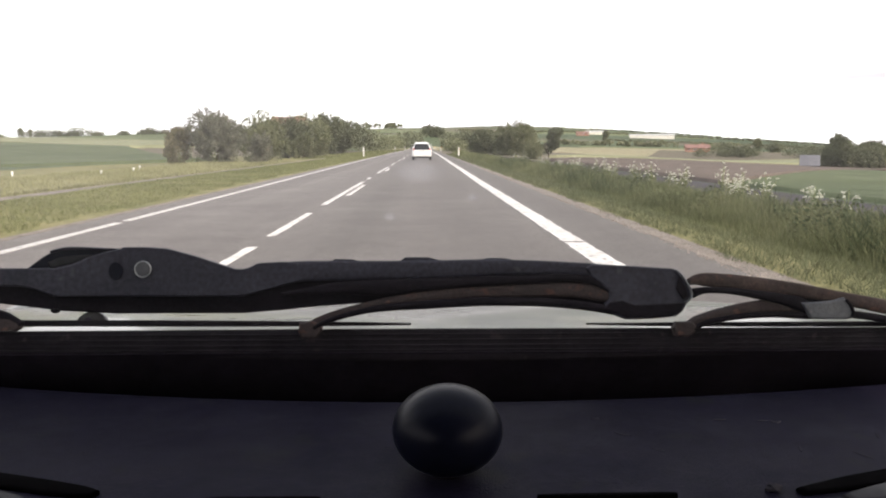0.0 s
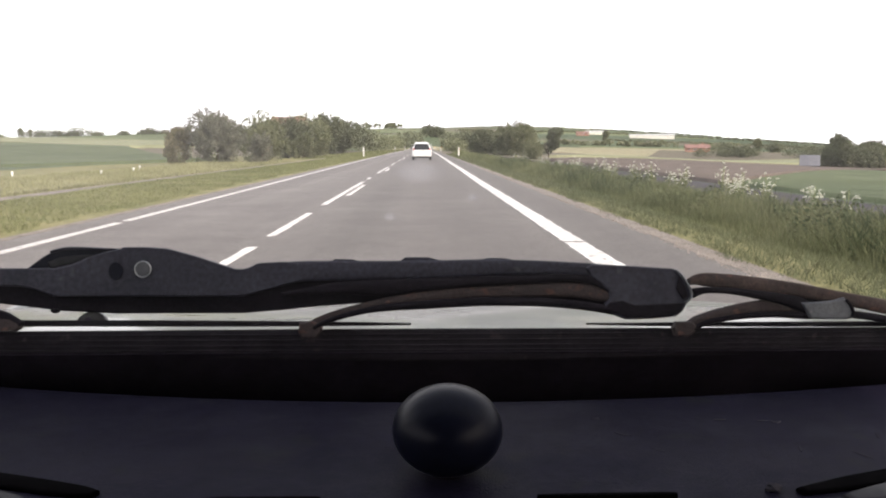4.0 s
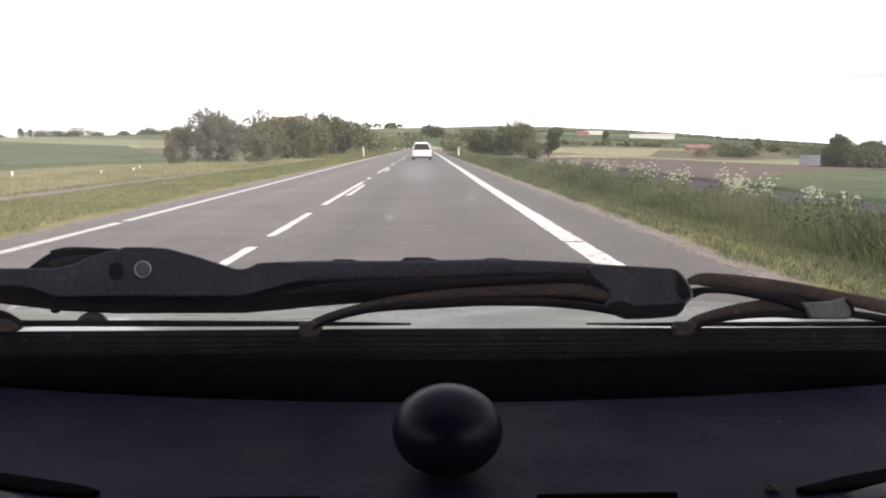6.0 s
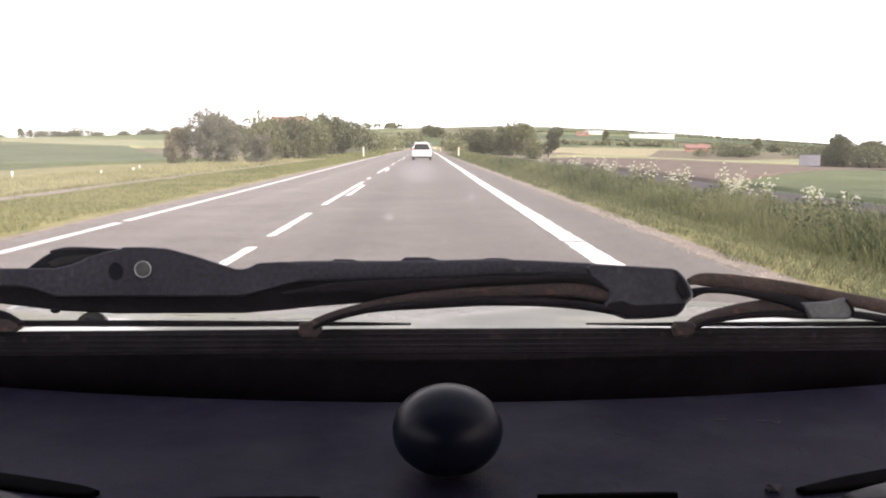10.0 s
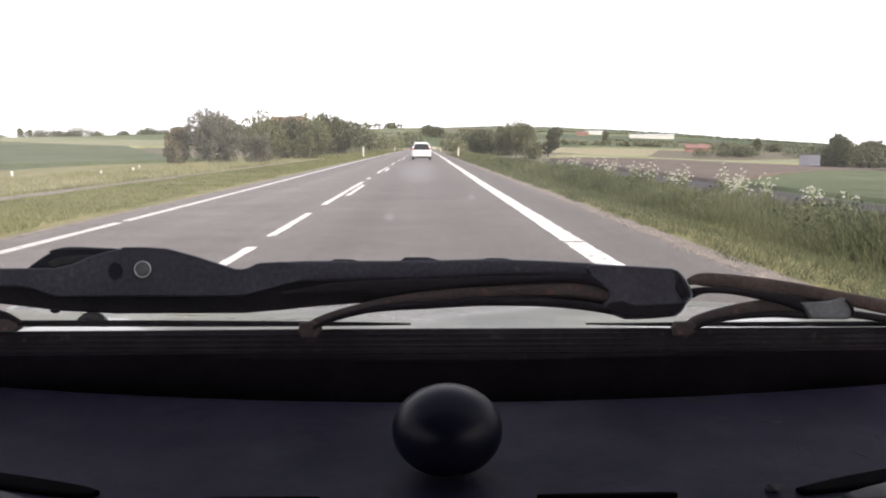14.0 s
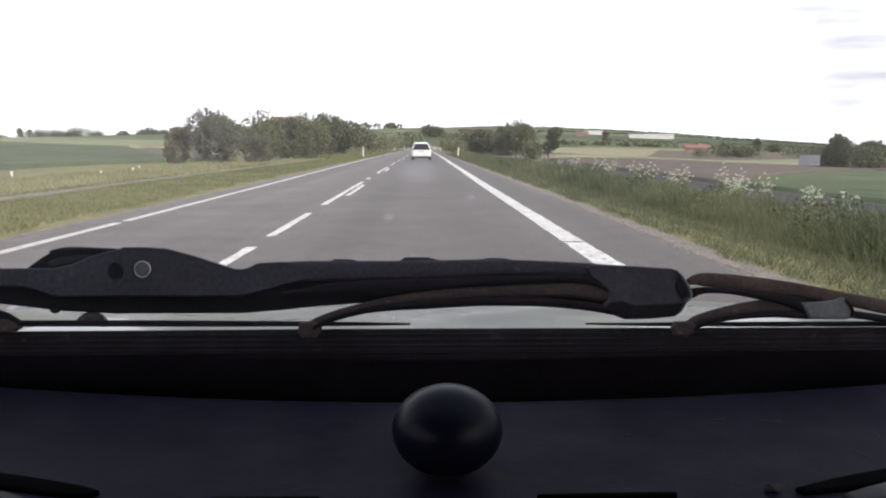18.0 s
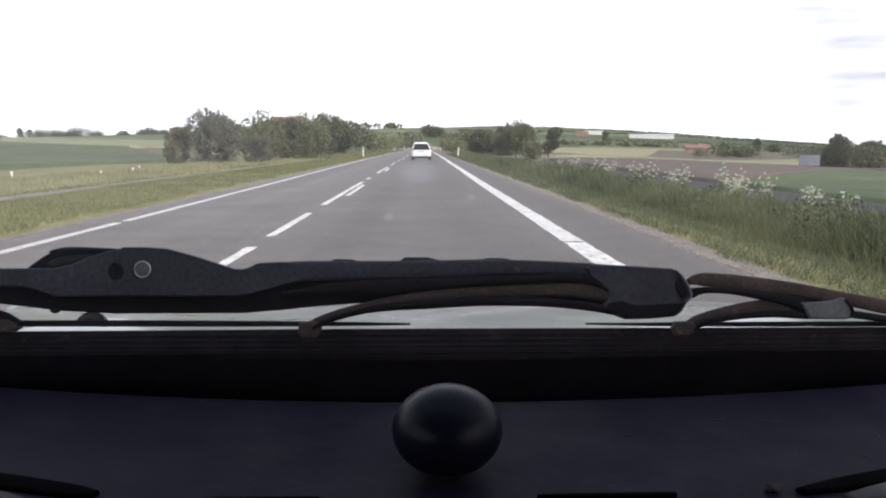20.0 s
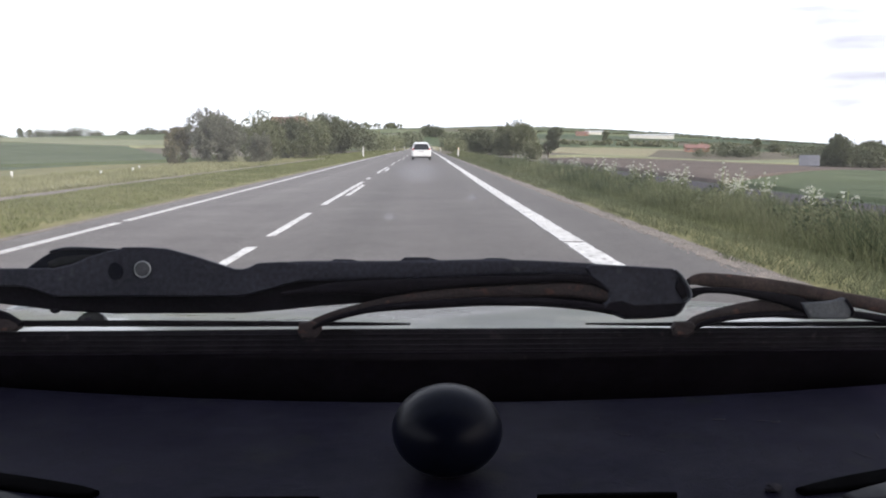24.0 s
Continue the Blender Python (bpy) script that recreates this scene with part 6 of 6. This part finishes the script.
bale = thing("wrapped_bale", "small white plastic-wrapped bale on a gravel yard", "hay bale", at=pose(18.7, 31.4 + PAST, -0.76, 0, 0, 20))
part("wrap", smooth(box(-0.24, 0.24, -0.19, 0.19, -0.02, 0.27, 0.07, 4)), SIGN_WHITE, bale)
for x in (-0.10, 0.10):
    part("band", box(x - 0.012, x + 0.012, -0.195, 0.195, -0.01, 0.275, 0.004), SIGN_BACK, bale, "grey strap")


# ---- flowers and grass ----
def cow_parsley(seed, height):
    rng = random.Random(seed)
    nrng = np.random.default_rng(seed)
    p = thing("cow_parsley", "tall wild plant with flat white flower heads among grass", "wild flower", group="cow parsley")
    part("stem", tube([(0, 0, -0.1, 0.012), (0.02, 0.01, height * 0.5, 0.010), (0.03, 0, height * 0.93, 0.005)], 6), STEM, p)
    for k in range(rng.randint(10, 14)):
        a, out = rng.uniform(0, 6.28), rng.uniform(0.05, 0.30)
        z = height * rng.uniform(0.55, 1.04) - out * 0.4
        x, y = 0.03 + math.cos(a) * out, math.sin(a) * out
        part("stalk", tube([(0.02, 0, height * rng.uniform(0.3, 0.45), 0.005), (x * 0.7, y * 0.7, z * 0.88, 0.004), (x, y, z, 0.003)], 4), STEM, p)
        n = 46
        ang, rad = nrng.uniform(0, 6.28, n), np.sqrt(nrng.uniform(0, 1, n)) * rng.uniform(0.030, 0.062)
        tilt = nrng.normal(size=2) * 0.5
        pts = np.stack([x + rad * np.cos(ang), y + rad * np.sin(ang), z + 0.025 - rad * 0.3 + rad * (tilt[0] * np.cos(ang) + tilt[1] * np.sin(ang)) + nrng.normal(size=n) * 0.008], 1)
        part_mesh("flower_head", quads_mesh("flower_head", leaf_quads(pts, 0.013, nrng, 0.3), PETAL), p)
    part_mesh("leaves", quads_mesh("leaves", leaf_quads(np.stack([nrng.normal(size=60) * 0.10, nrng.normal(size=60) * 0.10, nrng.uniform(0.1, 0.6, 60) * height], 1), 0.05, nrng), LEAF), p)
    return p


kinds = [cow_parsley(50 + k, 0.95 + 0.10 * k) for k in range(4)]
rng = random.Random(5)
spots = []
for n, x0, x1, y0, y1 in ((9, 8.0, 9.8, 19.5, 25.5), (15, 7.8, 10.2, 28, 46), (2, 8.4, 9.3, 16.3, 18), (2, 9.2, 9.9, 14.6, 16), (12, 8, 12, 46, 80), (7, -18, -12.5, 57, 66)):
    spots += [(rng.uniform(x0, x1), rng.uniform(y0, y1)) for k in range(n)]
for k, (x, y) in enumerate(spots):
    m = pose(x, y, gz(x, y) - 0.03, rng.uniform(-6, 6), rng.uniform(-6, 6), rng.uniform(0, 360))
    if k < 4:
        kinds[k].matrix_basis = m
    else:
        copy_thing(kinds[k % 4], m)


def blades(name, label, mat, seed, n, x0, x1, y0, y1, tall, wide, bend=0.35, power=1.6, keep=None, lift=None):
    """Single grass blades, denser near the start of the stretch."""
    rng = np.random.default_rng(seed)
    y = y0 + (y1 - y0) * rng.uniform(0, 1, n) ** power
    x = rng.uniform(x0, x1, n)
    tuft = np.sin(x * 2.1 + np.sin(y * 0.7) * 2) * np.sin(y * 1.3 + x) * 0.35 + np.sin(x * 0.9 + y * 0.31) * np.sin(y * 0.47 + 1.3 * np.sin(x)) * 0.3 + 0.5
    far_ = 1 + np.maximum(y - 12, 0) / 30
    hgt = tall * rng.uniform(0.45, 1.1, n) * (0.65 + 0.5 * tuft)
    if keep is not None:
        hgt = hgt * keep(x, y)
    w = wide * far_ * rng.uniform(0.6, 1.3, n)
    a = rng.uniform(0, 2 * np.pi, n)
    side = np.stack([np.cos(a), np.sin(a), np.zeros(n)], 1)
    tip = np.stack([rng.normal(size=n) * bend * hgt, rng.normal(size=n) * bend * hgt, hgt], 1)
    root = np.stack([x, y, (ground_height(x, y) if lift is None else lift(x, y)) - 0.02], 1)
    v = np.stack([root - side * w[:, None], root + side * w[:, None], root + tip + side * w[:, None] * 0.25, root + tip - side * w[:, None] * 0.25], 1).reshape(-1, 3)
    return tagged(new(name, quads_mesh(name, v, mat)), label, "grass", kind="stuff")


def tall_edge(x, y):
    return (0.06 + 0.94 * step(3.9, 5.0, x)) * (1 - 0.72 * step(6.2, 8.6, x))


def median_top(x, y):
    return 0.05 + 0 * x


blades("lush_grass", "dark lush tall grass on the verge", GRASS_LUSH, 60, 120000, 3.9, 8.8, 2.5, 90, 0.44, 0.005, keep=tall_edge)
blades("lush_grass", "dark lush tall grass on the verge", GRASS_LUSH, 61, 34000, 7.5, 11.2, 6, 130, 0.22, 0.009)
blades("tall_grass", "tall green roadside grass on the verge", GRASS, 62, 80000, 4.0, 10.6, 3, 130, 0.56, 0.006, keep=tall_edge)
blades("lush_grass", "dark green clumps of tall weeds in the verge", WEED, 64, 42000, 4.6, 9.0, 4, 60, 0.62, 0.010, 0.5, keep=lambda x, y: tall_edge(x, y) * step(0.15, 0.5, np.sin(x * 1.1 + y * 0.55) * np.sin(y * 0.83 - x * 0.4)))
# the verges beside and behind the car
blades("lush_grass", "dark lush tall grass on the verge", GRASS_LUSH, 71, 60000, 3.9, 8.8, -16, 2.6, 0.42, 0.008, keep=tall_edge, power=1.0)
blades("tall_grass", "tall green roadside grass on the verge", GRASS, 72, 40000, 4.0, 10.6, -16, 3, 0.54, 0.009, keep=tall_edge, power=1.0)
blades("mown_grass", "short mown grass along the road edge", GRASS_SHORT, 73, 30000, 3.35, 4.6, -16, 2.6, 0.10, 0.007, 0.6, power=1.0)
blades("mown_grass", "short green mown grass beside the road", GRASS_MOWN, 74, 26000, -9.4, -5.55, -16, 6.2, 0.10, 0.009, 0.6, power=1.0)
weeds = np.random.default_rng(83)
for mat, count, low, high, words in ((WEED, 46, 0.30, 0.62, "rounded dark clumps of leafy weeds in the tall grass"), (GRASS, 40, 0.26, 0.50, "rounded paler clumps of leafy weeds in the tall grass")):
    heart = np.stack([weeds.uniform(4.9, 7.6, count), 4.5 + 58 * weeds.uniform(0, 1, count) ** 1.5], 1)
    size = weeds.uniform(low, high, count)
    per = 520
    d = weeds.normal(size=(count, per, 3))
    d /= np.linalg.norm(d, axis=2, keepdims=True)
    d *= weeds.uniform(0.45, 1.0, (count, per, 1)) * (1 + 0.22 * np.sin(d[..., :1] * 5 + heart[:, None, :1]))
    pts = np.stack([heart[:, None, 0] + d[..., 0] * size[:, None] * 0.72, heart[:, None, 1] + d[..., 1] * size[:, None] * 0.72, np.abs(d[..., 2]) * size[:, None] * 1.05 + 0.03], -1)
    pts[..., 2] += ground_height(pts[..., 0], pts[..., 1])
    tagged(new("weeds", quads_mesh("weeds", leaf_quads(pts.reshape(-1, 3), 0.030, weeds), mat)), words, "plants", kind="stuff")
blades("tall_dry_grass", "tall pale grass gone to seed on the verge", GRASS_DRY, 63, 4000, 4.4, 10.4, 5, 130, 0.55, 0.003, keep=tall_edge)
blades("mown_grass", "short mown grass along the road edge", GRASS_SHORT, 65, 70000, 3.02, 4.6, 2.5, 120, 0.11, 0.005, 0.6, keep=lambda x, y: step(0.0, 0.12, x - 3.16 - 0.10 * np.sin(y * 1.7) * np.sin(y * 0.43 + 1) - 0.05 * np.sin(y * 5.1)))
blades("mown_grass", "short green mown grass beside the road", GRASS_MOWN, 66, 110000, -9.4, -5.2, 6, 120, 0.11, 0.006, 0.6, keep=lambda x, y: step(0.0, 0.12, -x - 5.36 - 0.08 * np.sin(y * 1.3) * np.sin(y * 0.37) - 0.04 * np.sin(y * 4.3)))
blades("mown_grass", "rough pale grass beyond the path", GRASS_PALE, 67, 34000, -16.4, -11.0, 14, 64, 0.26, 0.009, 0.5)
blades("mown_grass", "short rough grass beside the far road", GRASS_MOWN, 69, 30000, -14.0, -5.8, 90, 260, 0.16, 0.02, 0.6, power=1.0)
blades("mown_grass", "short mown grass on the median", GRASS_MEDIAN, 70, 9000, -7.7, -4.7, 5 + PAST, 18.5 + PAST, 0.10, 0.009, 0.6, power=1.0, lift=median_top, keep=lambda x, y: step(0.0, 0.06, np.interp(y - PAST, (2, 9, 14, 18.6), (-4.6, -5.0, -5.57, -6.17)) - x))

# loose stones on the sandy edge of the road
rng = np.random.default_rng(77)
n = 2600
x, y = 2.86 + np.abs(rng.normal(size=n)) * 0.22, 4 + 40 * rng.uniform(0, 1, n) ** 1.6
size = rng.uniform(0.006, 0.020, n)
turn = rng.uniform(0, 2 * np.pi, (n, 1)) + np.array([0, 2.1, 4.2]) + rng.uniform(-0.4, 0.4, (n, 3))
foot = np.stack([x[:, None] + size[:, None] * np.cos(turn), y[:, None] + size[:, None] * np.sin(turn), np.full((n, 3), 0.002)], -1)
top = np.stack([x + size * 0.2, y, 0.004 + size * rng.uniform(0.5, 0.9, n)], -1)
faces = np.stack([np.stack([foot[:, k], foot[:, (k + 1) % 3], top], 1) for k in range(3)], 1).reshape(-1, 3)
tagged(new("gravel", quads_mesh("gravel", faces, STONE, 3)), "small loose stones scattered along the sandy road edge", "gravel", kind="stuff")
